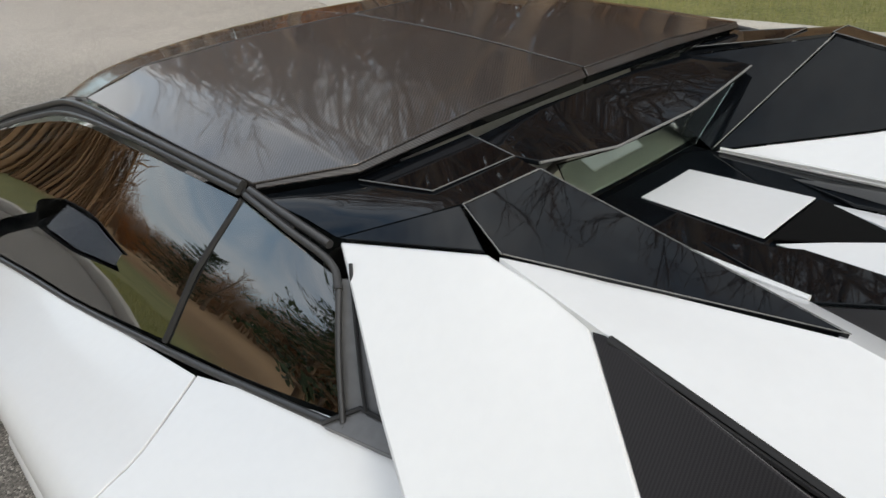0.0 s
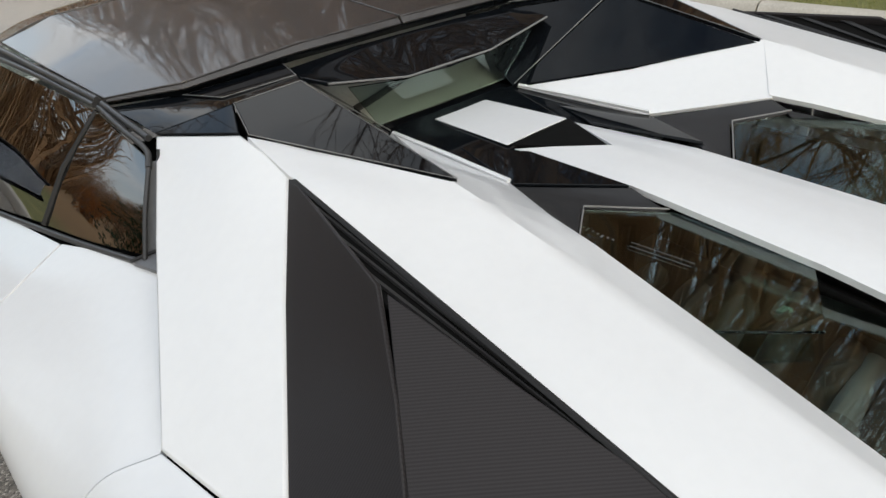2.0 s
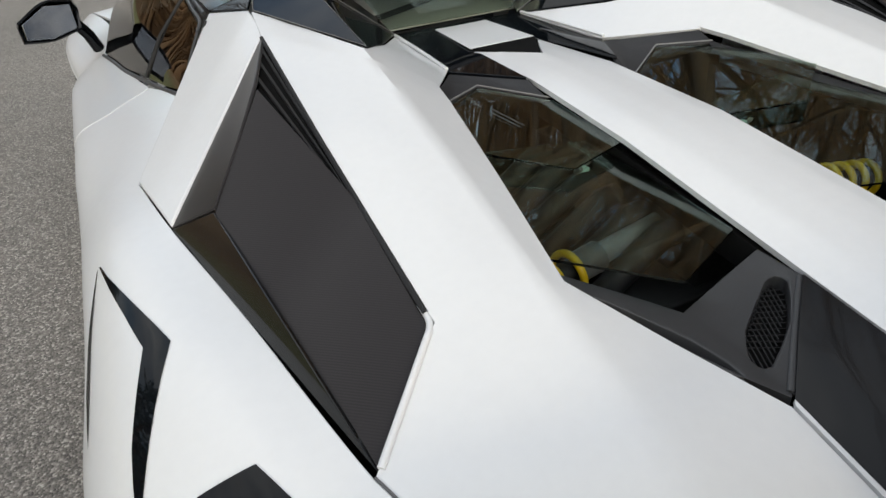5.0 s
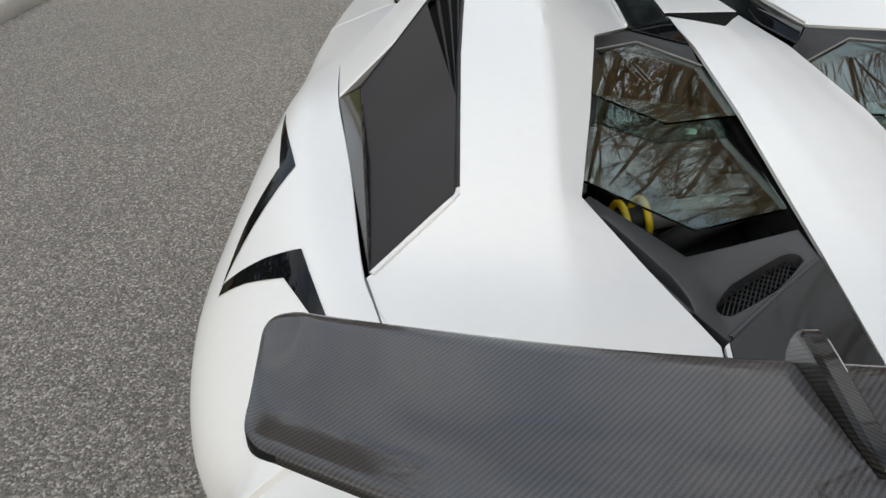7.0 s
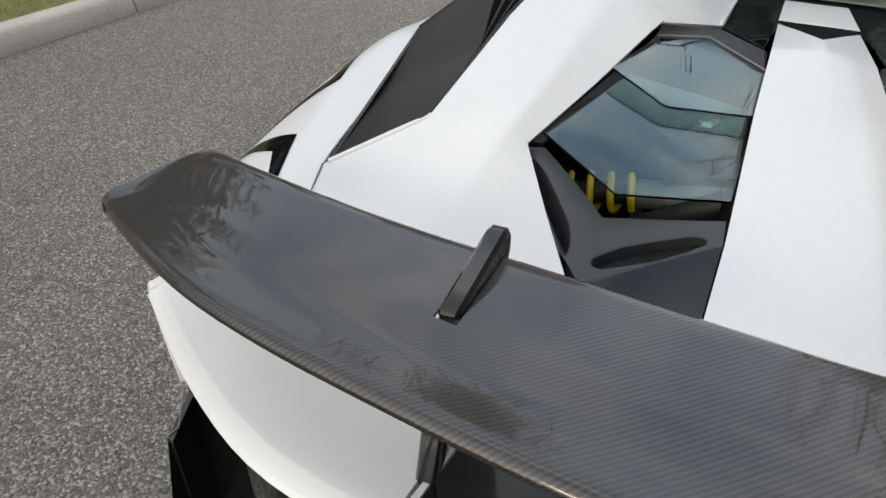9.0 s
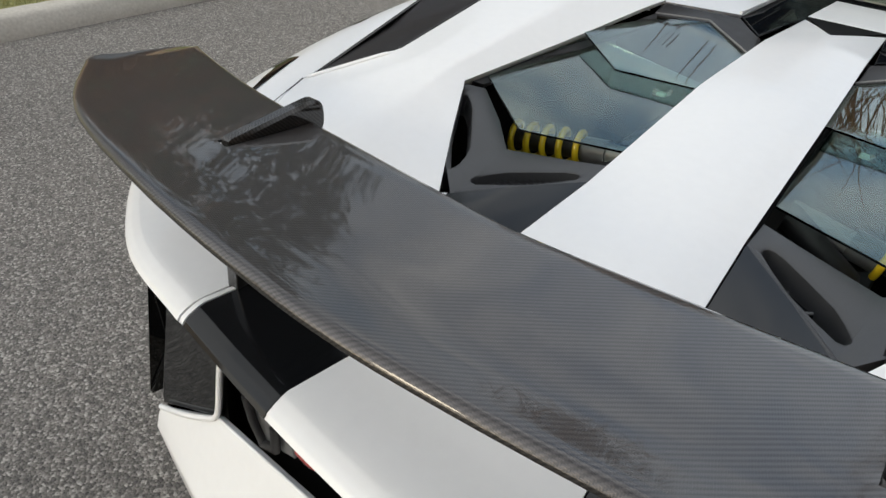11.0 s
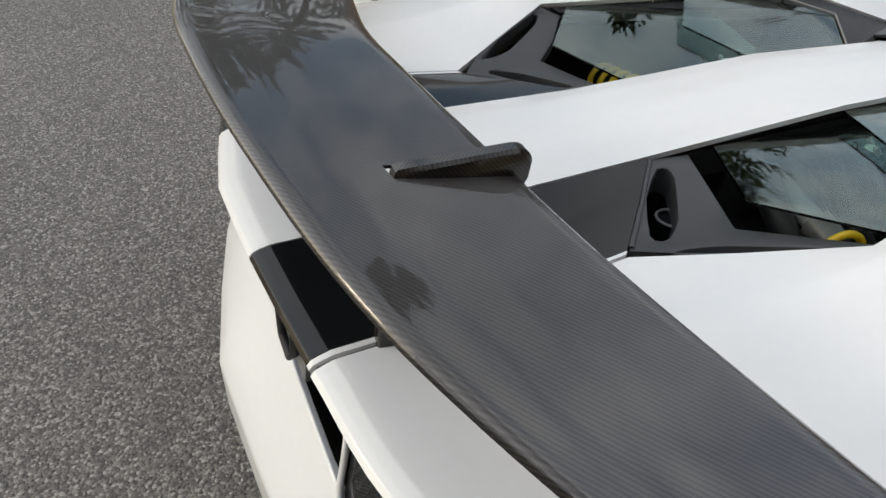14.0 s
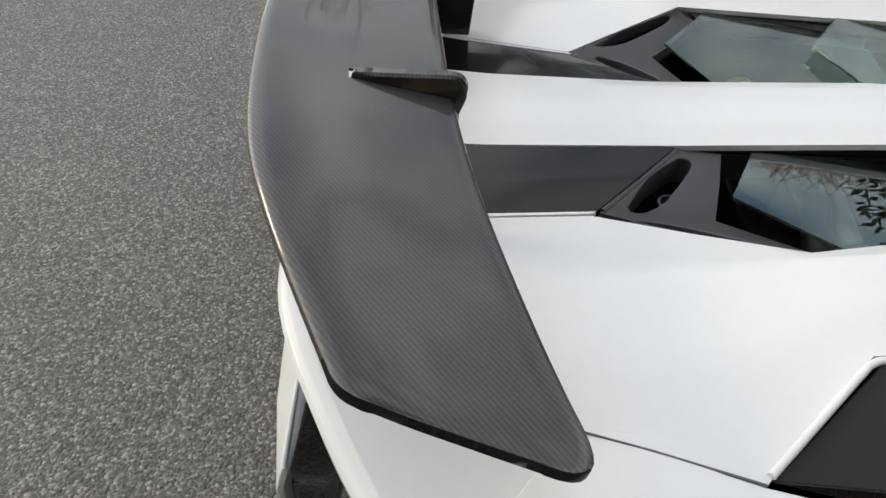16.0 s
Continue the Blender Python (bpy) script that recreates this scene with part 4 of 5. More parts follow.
    panel("pinstripe", [
        [(0.2917, 0.4699, 0.8363), (0.2987, 0.463, 0.8364)],
        [(0.3287, 0.2546, 0.8225), (0.3366, 0.2526, 0.8225)],
        [(0.3464, 0.1314, 0.8200), (0.3533, 0.1314, 0.8195)],
        [(0.3553, 0.0688, 0.8196), (0.3631, 0.0696, 0.8195)],
        [(0.3557, 0.0608, 0.8184), (0.3635, 0.0616, 0.8183)],
        [(0.3562, 0.0478, 0.8136), (0.3640, 0.0486, 0.8135)],
        [(0.3565, 0.0393, 0.8090), (0.3643, 0.0401, 0.8089)],
        [(0.3567, 0.0348, 0.8026), (0.3645, 0.0356, 0.8025)],
        [(0.3567, 0.0408, 0.7895), (0.3646, 0.0418, 0.7894)]], WHITE, car, s, 0.006, n=3, curved=False, bevel=0, label="white pinstripe")
    # engine bay
    panel("bay_frame", [
        [(0.3176, 1.2665, 0.9806), (0.2067, 1.4531, 0.9376), (0.1139, 1.2853, 0.9508)],
        [(0.3295, 1.2296, 0.9594), (0.2251, 1.2986, 0.9531), (0.102, 1.2263, 0.9239)]], PLASTIC, car, s, 0.010, n=4, curved=False, label="moulded black bay frame")
    plate("bay_frame", [(0.3256, 1.2445, 0.9631), (0.4409, 0.7237, 0.9088), (0.4254, 0.7388, 0.9025), (0.3115, 1.2145, 0.9494)], PLASTIC, car, s, 0.012)
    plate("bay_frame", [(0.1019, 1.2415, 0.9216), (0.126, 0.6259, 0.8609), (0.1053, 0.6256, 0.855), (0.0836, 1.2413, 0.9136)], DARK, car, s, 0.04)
    plate("louvre", [(0.0925, 1.5136, 0.9489), (0.1139, 1.2893, 0.9547), (0.2057, 1.4551, 0.9425), (0.1469, 1.6361, 0.9432)], BLACK, car, s, 0.006, label="gloss black cowl louvre")
    plate("engine_glass", [(0.3215, 1.2395, 0.9551), (0.2231, 1.2916, 0.9552), (0.1, 1.2162, 0.9241), (0.1089, 0.9992, 0.9134), (0.2589, 0.9292, 0.9301), (0.3811, 1.0125, 0.958)], CLEAR, car, s, 0.004, label="clear upper engine pane", bevel=0).visible_shadow = False
    plate("engine_glass", [(0.3865, 1.0574, 0.9357), (0.1068, 1.0688, 0.8921), (0.1234, 0.7269, 0.8766), (0.2857, 0.6519, 0.8872), (0.4284, 0.7546, 0.9152)], CLEAR, car, s, 0.004, label="clear lower engine pane", bevel=0).visible_shadow = False
    clip = tube("pane_clip", [(p[0] * s, p[1], p[2]) for p in ((0.1698, 1.0067, 0.8879), (0.1767, 1.014, 0.8778), (0.1905, 1.0129, 0.8738), (0.2003, 1.0018, 0.8758), (0.1964, 0.992, 0.8859))], 0.0045, ALLOY, car, 8, "bright pane clip")
    plate("clip_pad", [(0.1767, 1.0082, 0.8818), (0.1944, 1.0094, 0.8817), (0.1944, 0.9957, 0.8819), (0.1767, 0.9944, 0.882)], PAD, clip, s, 0.006, "pale teal pad")
    if s < 0:
        # unreadable script and three hairlines printed on the pane
        for k in range(9):
            y = 1.285 - 0.0085 * k
            tall = (0.004, 0.008, 0.004, 0.009, 0.004, 0.0045, 0.008, 0.004, 0.004)[k]
            plate("pane_print", [(0.262, y, 0.9480), (0.262 + tall, y - 0.001, 0.9485), (0.262 + tall, y - 0.004, 0.9483), (0.262, y - 0.003, 0.9478)], PRINT, car, s, 0.0006, bevel=0)
        for k in range(3):
            x = 0.248 + 0.010 * k
            plate("pane_print", [(x, 1.195 - 0.004 * k, 0.9445), (x + 0.0015, 1.195 - 0.004 * k, 0.9447), (x - 0.010, 1.105, 0.9400), (x - 0.0115, 1.105, 0.9398)], PRINT, car, s, 0.0006, bevel=0)
    ring_plate("bay_brace", [
        ([(0.2935, 0.5800, 0.8465), (0.2970, 0.6380, 0.8505), (0.2029, 0.6635, 0.8573), (0.1244, 0.6804, 0.8671), (0.1234, 0.6098, 0.8642), (0.2030, 0.5440, 0.8497), (0.2897, 0.4748, 0.8334), (0.2915, 0.5250, 0.8415)],
         [(0.2850, 0.5400, 0.8390), (0.2595, 0.5740, 0.8448), (0.1660, 0.6280, 0.8596), (0.1500, 0.6280, 0.8612), (0.1415, 0.6120, 0.8610), (0.1990, 0.5560, 0.8501), (0.2770, 0.5145, 0.8380), (0.2885, 0.5260, 0.8380)]),
        ([(0.2915, 0.5250, 0.8415), (0.2935, 0.5800, 0.8465), (0.2970, 0.6380, 0.8505), (0.3519, 0.6915, 0.8689), (0.4206, 0.7387, 0.8965), (0.4398, 0.6988, 0.9101), (0.3699, 0.5776, 0.8702), (0.2897, 0.4748, 0.8334)],
         [(0.3225, 0.5130, 0.8485), (0.3215, 0.5374, 0.8498), (0.3321, 0.5817, 0.8568), (0.3982, 0.6702, 0.8876), (0.4215, 0.6867, 0.8974), (0.4284, 0.6749, 0.8991), (0.3923, 0.6116, 0.8813), (0.3317, 0.5094, 0.8516)])], BRACE, car, s, 0.022, "satin grey moulded brace with two long openings")
    tube("brace_ridge", [(p[0] * s, p[1], p[2]) for p in ((0.1260, 0.6075, 0.8615), (0.2060, 0.5450, 0.8475), (0.2850, 0.4810, 0.8325))], 0.0055, BRACE, car, 8)
    if s < 0:
        vent = plate("vent_mesh", [(0.2950, 0.6350, 0.8262), (0.1400, 0.6500, 0.8427), (0.1272, 0.6050, 0.8411), (0.2750, 0.5050, 0.8160)], DARK, car, s, 0.004, bevel=0)
        for k in range(-4, 15):
            for lean in (-0.03, 0.03):
                a, b = Vector((0.270 - 0.0095 * k + lean, 0.590 + 0.0055 * k - lean * 0.55, 0.8290 + 0.0014 * k)), Vector((0.262 - 0.0095 * k - lean, 0.520 + 0.0066 * k + lean * 0.55, 0.8260 + 0.0016 * k))
                if min(a.x, b.x) > 0.125 and max(a.x, b.x) < 0.30:
                    tube("vent_bar", [(a.x * s, a.y, a.z), (b.x * s, b.y, b.z)], 0.0011, PLASTIC, vent, 4)
    else:
        cap = tube("filler_cap", [(0.215, 0.602, 0.75), (0.215, 0.602, 0.812), (0.215, 0.602, 0.816)], 0.026, BLACK, car, 20, "round gloss black filler cap")
        # grey ring puts the cap's arc of highlight into the shape
        tube("cap_highlight", [(0.215 + 0.023 * math.cos(a), 0.602 + 0.023 * math.sin(a), 0.818) for a in (2 * math.pi * k / 24 for k in range(25))], 0.0022, GREY_TRIM, cap, 6)
    # damper across the bay
    turns = 4.6
    axis_a, axis_b = Vector((0.445 * s, 0.890, 0.738)), Vector((0.275 * s, 0.897, 0.765))
    coil = []
    for k in range(131):
        at = axis_a.lerp(axis_b, k / 130)
        turned = 2 * math.pi * turns * k / 130
        coil.append((at.x, at.y + 0.033 * math.cos(turned), at.z + 0.033 * math.sin(turned)))
    tube("coil_spring", coil, 0.0068, YELLOW, car, 8, "yellow coil spring")
    tube("damper", [axis_a, axis_b], 0.020, RUBBER, car, 14)
    tube("damper_collar", [axis_b, axis_b.lerp(axis_a, -0.3)], 0.026, GREY_TRIM, car, 14)
    tube("damper_rod", [axis_b.lerp(axis_a, -0.3), axis_b.lerp(axis_a, -1.1)], 0.019, ALLOY, car, 14, "dull alloy rod")
    # rear fascia
    panel("side_duct", [
        [(0.3975, 0.0864, 0.7881), (0.5961, 0.1391, 0.7744), (0.8461, 0.2972, 0.7611)],
        [(0.3981, 0.0992, 0.6278), (0.5973, 0.1481, 0.6191), (0.858, 0.308, 0.6124)],
        [(0.4196, 0.1043, 0.3025), (0.5994, 0.154, 0.3034), (0.8599, 0.3096, 0.3045)]], DARK_CARBON, car, s, 0.012, facing=(0.3, -1, 0), label="dark carbon side duct")
    pod = panel("reflector_pod", [
        [(0.3520, 0.0880, 0.7750), (0.5370, 0.1190, 0.7400)],
        [(0.3730, 0.0810, 0.6450), (0.5490, 0.1040, 0.6400)],
        [(0.3780, 0.0740, 0.5880), (0.5580, 0.0780, 0.4850)]], DARK_CARBON, car, s, 0.01, n=4, curved=False, facing=(0.3, -1, 0), bevel=0.003, label="dark lacquered carbon light pod", angle=50)
    panel("pod_side", [
        [(0.5375, 0.1200, 0.7400), (0.5430, 0.1850, 0.7400)],
        [(0.5495, 0.1050, 0.6400), (0.5540, 0.1800, 0.6400)],
        [(0.5600, 0.0800, 0.5000), (0.5580, 0.1700, 0.5000)],
        [(0.5560, 0.0830, 0.4780), (0.5500, 0.1700, 0.4780)],
        [(0.5440, 0.0780, 0.4450), (0.5400, 0.1600, 0.4450)],
        [(0.5330, 0.0800, 0.3641), (0.5300, 0.1600, 0.3641)],
        [(0.5090, 0.1000, 0.2723), (0.5050, 0.1600, 0.2723)]], DARK_CARBON, pod, s, 0.008, n=3, curved=False, facing=(1, 0, 0.2), bevel=0.003, angle=30)
    tube("pod_frame", [(p.x * s, p.y, p.z) for p in resample(((0.5500, 0.0700, 0.4895), (0.5350, 0.0680, 0.4985), (0.4600, 0.0650, 0.5400), (0.3950, 0.0660, 0.5800), (0.3800, 0.0680, 0.5930), (0.3740, 0.0710, 0.6100), (0.3700, 0.0770, 0.6600), (0.3620, 0.0820, 0.7200)), 3, True)], 0.0048, WHITE, car, 8)
    # closing sheet behind the lip, coloured near-black for the recess's shade
    plate("fascia_recess", [(0.0, 0.075, 0.8111), (0.4175, 0.1062, 0.798), (0.5574, 0.1581, 0.6288), (0.5595, 0.159, 0.2829), (0.0, 0.0889, 0.2834)], DARK, car, s, 0.01, facing=(0, -1, 0))
    panel("tail_light", [
        [(0.1003, 0.0312, 0.7537), (0.1303, 0.0333, 0.7598), (0.1652, 0.0374, 0.7565)],
        [(0.1251, 0.0351, 0.7191), (0.14, 0.0361, 0.715), (0.1649, 0.0392, 0.7138)]], RED, car, s, 0.012, facing=(0, -1, 0), label="red tail light lens")
    panel("lamp_housing", [
        [(0.1681, 0.0374, 0.7565), (0.2098, 0.0418, 0.7559), (0.2789, 0.0505, 0.7496)],
        [(0.1678, 0.0411, 0.7005), (0.2095, 0.0453, 0.6849), (0.2591, 0.0515, 0.6691)]], GREY_TRIM, car, s, 0.012, facing=(0, -1, 0))
    tube("lamp_bracket", [(p[0] * s, p[1], p[2]) for p in ((0.1899, 0.0335, 0.7461), (0.1947, 0.0353, 0.7004), (0.2244, 0.0394, 0.6848), (0.2443, 0.0417, 0.7098), (0.2493, 0.0402, 0.7502))], 0.006, PLASTIC, car, 8)
    plate("diffuser_fin", [(0.8384, 0.3281, 0.5814), (0.8383, 0.283, 0.5662), (0.8384, 0.2302, 0.5249), (0.8395, 0.2392, 0.3451), (0.8358, 0.1796, 0.2423), (0.8001, 0.3596, 0.2437)], DARK_CARBON, car, s, 0.012, facing=(1, 0, 0), label="dark carbon diffuser fin")
    # thin pale bead drawn in as the highlight on the fin's outer edge
    tube("fin_edge_glint", [(p[0] * s, p[1], p[2]) for p in ((0.8320, 0.2800, 0.6000), (0.8260, 0.2450, 0.5420), (0.8420, 0.2300, 0.5260), (0.8430, 0.2390, 0.3451))], 0.0012, EDGE, car, 6)

BUMPER = [[(0.0, 0.0445, 0.6270), (0.1994, 0.0520, 0.6200), (0.376, 0.0693, 0.5920), (0.548, 0.0664, 0.4902)],
          [(0.0, -0.0262, 0.5127), (0.1995, -0.0010, 0.5071), (0.3988, 0.0330, 0.4911), (0.5530, 0.0635, 0.4760)],
          [(0.0, -0.0411, 0.4719), (0.1995, -0.0155, 0.4663), (0.3989, 0.0172, 0.4555), (0.5586, 0.0589, 0.4457)],
          [(0.0, -0.0339, 0.3649), (0.1997, -0.0085, 0.3645), (0.3993, 0.0254, 0.3638), (0.5441, 0.0641, 0.3641)],
          [(0.0, 0.0092, 0.2734), (0.1998, 0.0193, 0.2729), (0.3997, 0.0496, 0.2719), (0.5195, 0.0894, 0.2723)]]
panel("lower_bumper", [[(-x, y, z) for x, y, z in r[:0:-1]] + r for r in BUMPER], WHITE, car, 1, 0.012, curved=False, facing=(0, -1, 0.3), label="white centre bumper", angle=50, bevel=0.004)

# cowl below the rear window
plate("cowl", [(-0.1849, 1.8457, 0.9461), (0.1849, 1.8457, 0.9461), (0.2067, 1.4652, 0.9374), (0.0922, 1.4935, 0.9391), (-0.0922, 1.4935, 0.9391), (-0.2067, 1.4652, 0.9374)], BLACK, car, 1, 0.006, label="gloss black engine cowl")
panel("cowl_stripe", [
    [(-0.0758, 1.784, 0.9473), (0.0, 1.7837, 0.9468), (0.0758, 1.784, 0.9473)],
    [(-0.0883, 1.5706, 0.9463), (0.0, 1.5706, 0.9471), (0.0883, 1.5706, 0.9463)]], WHITE, car, 1, 0.003, curved=False, label="white stripe on the cowl")
# flat triangle: the dark of the scoop's hole is painted, not hollow
plate("scoop_mouth_shade", [(-0.0872, 1.5636, 0.9474), (0.0872, 1.5636, 0.9474), (0.0, 1.4027, 0.9535)], DARK, car, 1, 0.004)
rear_glass = plate("rear_window", [(-0.184, 1.8326, 0.9532), (0.184, 1.8326, 0.9532), (0.2608, 1.8091, 1.0563), (0.1191, 1.8122, 1.0361), (-0.1191, 1.8122, 1.0361), (-0.2608, 1.8091, 1.0563)], CLEAR, car, 1, 0.004, facing=(0, -1, 0), label="narrow upright rear window", bevel=0)
rear_glass.visible_shadow = False
lid = panel("window_lid", [
    [(-0.3377, 1.9341, 1.0835), (-0.1387, 1.9474, 1.0891), (0.0, 1.9467, 1.0883), (0.1387, 1.9474, 1.0891), (0.3377, 1.9341, 1.0835)],
    [(-0.3086, 1.8044, 1.0801), (-0.1191, 1.8062, 1.0464), (0.0, 1.8052, 1.0408), (0.1191, 1.8062, 1.0464), (0.3086, 1.8044, 1.0801)]], BLACK, car, 1, 0.008, curved=False, facing=(0, -0.5, 1), label="gloss black lid over the rear window")
tube("lid_edge", [(-0.3087, 1.8033, 1.0771), (-0.1191, 1.8051, 1.0433), (0.1191, 1.8051, 1.0433), (0.3087, 1.8033, 1.0771)], 0.0022, EDGE, lid, 6)
panel("rear_shelf", [
    [(-0.299, 1.8723, 0.9433), (0.0, 1.8693, 0.9394), (0.299, 1.8723, 0.9433)],
    [(-0.3182, 2.0232, 0.9751), (0.0, 2.0215, 0.9747), (0.3182, 2.0232, 0.9751)],
    [(-0.3379, 2.1035, 1.0499), (0.0, 2.1023, 1.0509), (0.3379, 2.1035, 1.0499)]], PALE, car, 1, 0.01, label="pale trimmed shelf behind the seats")
tube("shelf_strap", [(-0.2787, 1.9025, 0.9561), (-0.099, 1.9411, 0.9743), (0.0793, 2.0016, 0.9847), (0.2582, 2.0631, 1.0205)], 0.008, RUBBER, car, 8)
panel("engine_spine", [
    [(-0.088, 1.5536, 0.9415), (-0.0514, 1.4932, 0.9491), (0.0, 1.4007, 0.9585), (0.0514, 1.4932, 0.9491), (0.088, 1.5536, 0.9415)],
    [(-0.0997, 1.2922, 0.9466), (-0.0509, 1.2919, 0.9546), (0.0, 1.2918, 0.9575), (0.0509, 1.2919, 0.9546), (0.0997, 1.2922, 0.9466)],
    [(-0.1134, 0.9882, 0.9254), (-0.0633, 0.9874, 0.9365), (0.0, 0.9872, 0.9396), (0.0633, 0.9874, 0.9365), (0.1134, 0.9882, 0.9254)],
    [(-0.1221, 0.6062, 0.87), (-0.069, 0.6046, 0.8847), (0.0, 0.6039, 0.8889), (0.069, 0.6046, 0.8847), (0.1221, 0.6062, 0.87)],
    [(-0.1397, 0.2998, 0.8357), (-0.0778, 0.3002, 0.8457), (0.0, 0.3003, 0.8497), (0.0778, 0.3002, 0.8457), (0.1397, 0.2998, 0.8357)],
    [(-0.1472, 0.1354, 0.8262), (-0.0822, 0.1333, 0.8315), (0.0, 0.1303, 0.8335), (0.0822, 0.1333, 0.8315), (0.1472, 0.1354, 0.8262)],
    [(-0.1615, 0.0370, 0.8232), (-0.0915, 0.0280, 0.8260), (0.0000, 0.0190, 0.8275), (0.0915, 0.0280, 0.8260), (0.1615, 0.0370, 0.8232)],
    [(-0.1615, 0.0290, 0.8220), (-0.0915, 0.0200, 0.8248), (0.0000, 0.0110, 0.8263), (0.0915, 0.0200, 0.8248), (0.1615, 0.0290, 0.8220)],
    [(-0.1615, 0.0160, 0.8172), (-0.0915, 0.0070, 0.8200), (0.0000, -0.0020, 0.8215), (0.0915, 0.0070, 0.8200), (0.1615, 0.0160, 0.8172)],
    [(-0.1615, 0.0075, 0.8126), (-0.0915, -0.0015, 0.8154), (0.0000, -0.0105, 0.8169), (0.0915, -0.0015, 0.8154), (0.1615, 0.0075, 0.8126)],
    [(-0.1615, 0.0030, 0.8062), (-0.0915, -0.0060, 0.8090), (0.0000, -0.0150, 0.8105), (0.0915, -0.0060, 0.8090), (0.1615, 0.0030, 0.8062)],
    [(-0.1615, 0.0095, 0.7955), (-0.0915, 0.0010, 0.7980), (0.0, -0.0080, 0.7990), (0.0915, 0.0010, 0.7980), (0.1615, 0.0095, 0.7955)]], WHITE, car, 1, 0.012, n=4, curved=False, label="white engine cover spine", angle=50)

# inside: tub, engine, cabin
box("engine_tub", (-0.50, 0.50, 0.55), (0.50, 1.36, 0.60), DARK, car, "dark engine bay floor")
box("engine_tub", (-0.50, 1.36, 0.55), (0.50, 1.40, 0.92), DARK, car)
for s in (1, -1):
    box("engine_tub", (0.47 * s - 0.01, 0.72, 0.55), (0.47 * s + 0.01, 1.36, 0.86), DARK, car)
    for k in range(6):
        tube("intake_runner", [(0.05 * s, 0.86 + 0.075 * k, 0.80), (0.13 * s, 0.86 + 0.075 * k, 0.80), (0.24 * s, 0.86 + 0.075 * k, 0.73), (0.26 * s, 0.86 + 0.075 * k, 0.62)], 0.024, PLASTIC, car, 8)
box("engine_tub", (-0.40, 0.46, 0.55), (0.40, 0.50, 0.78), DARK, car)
box("engine_block", (-0.28, 0.78, 0.60), (0.28, 1.30, 0.72), PLASTIC, car)
box("plenum", (-0.10, 0.80, 0.72), (0.10, 1.28, 0.84), PLASTIC, car, "black plastic plenum")
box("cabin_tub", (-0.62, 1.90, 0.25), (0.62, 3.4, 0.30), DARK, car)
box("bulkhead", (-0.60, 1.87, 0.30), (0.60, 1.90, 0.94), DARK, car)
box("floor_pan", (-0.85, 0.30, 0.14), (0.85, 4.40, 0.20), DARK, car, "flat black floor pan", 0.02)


def seat(x):
    bm = bmesh.new()
    for low, high in (((-0.2301, 2.0501, 0.2949), (0.2299, 2.6005, 0.4772)), ((-0.2202, 1.9197, 0.3937), (0.2187, 2.0625, 0.9503))):
        made = bmesh.ops.create_cube(bm, size=1)["verts"]
        for v in made:
            v.co = Vector([low[k] + (v.co[k] + 0.5) * (high[k] - low[k]) for k in range(3)]) + Vector((x, 0, 0))
    return link("car_seat", bm, RUBBER, car, "", 40, 0.04)


seat(0.33)
seat(-0.33)


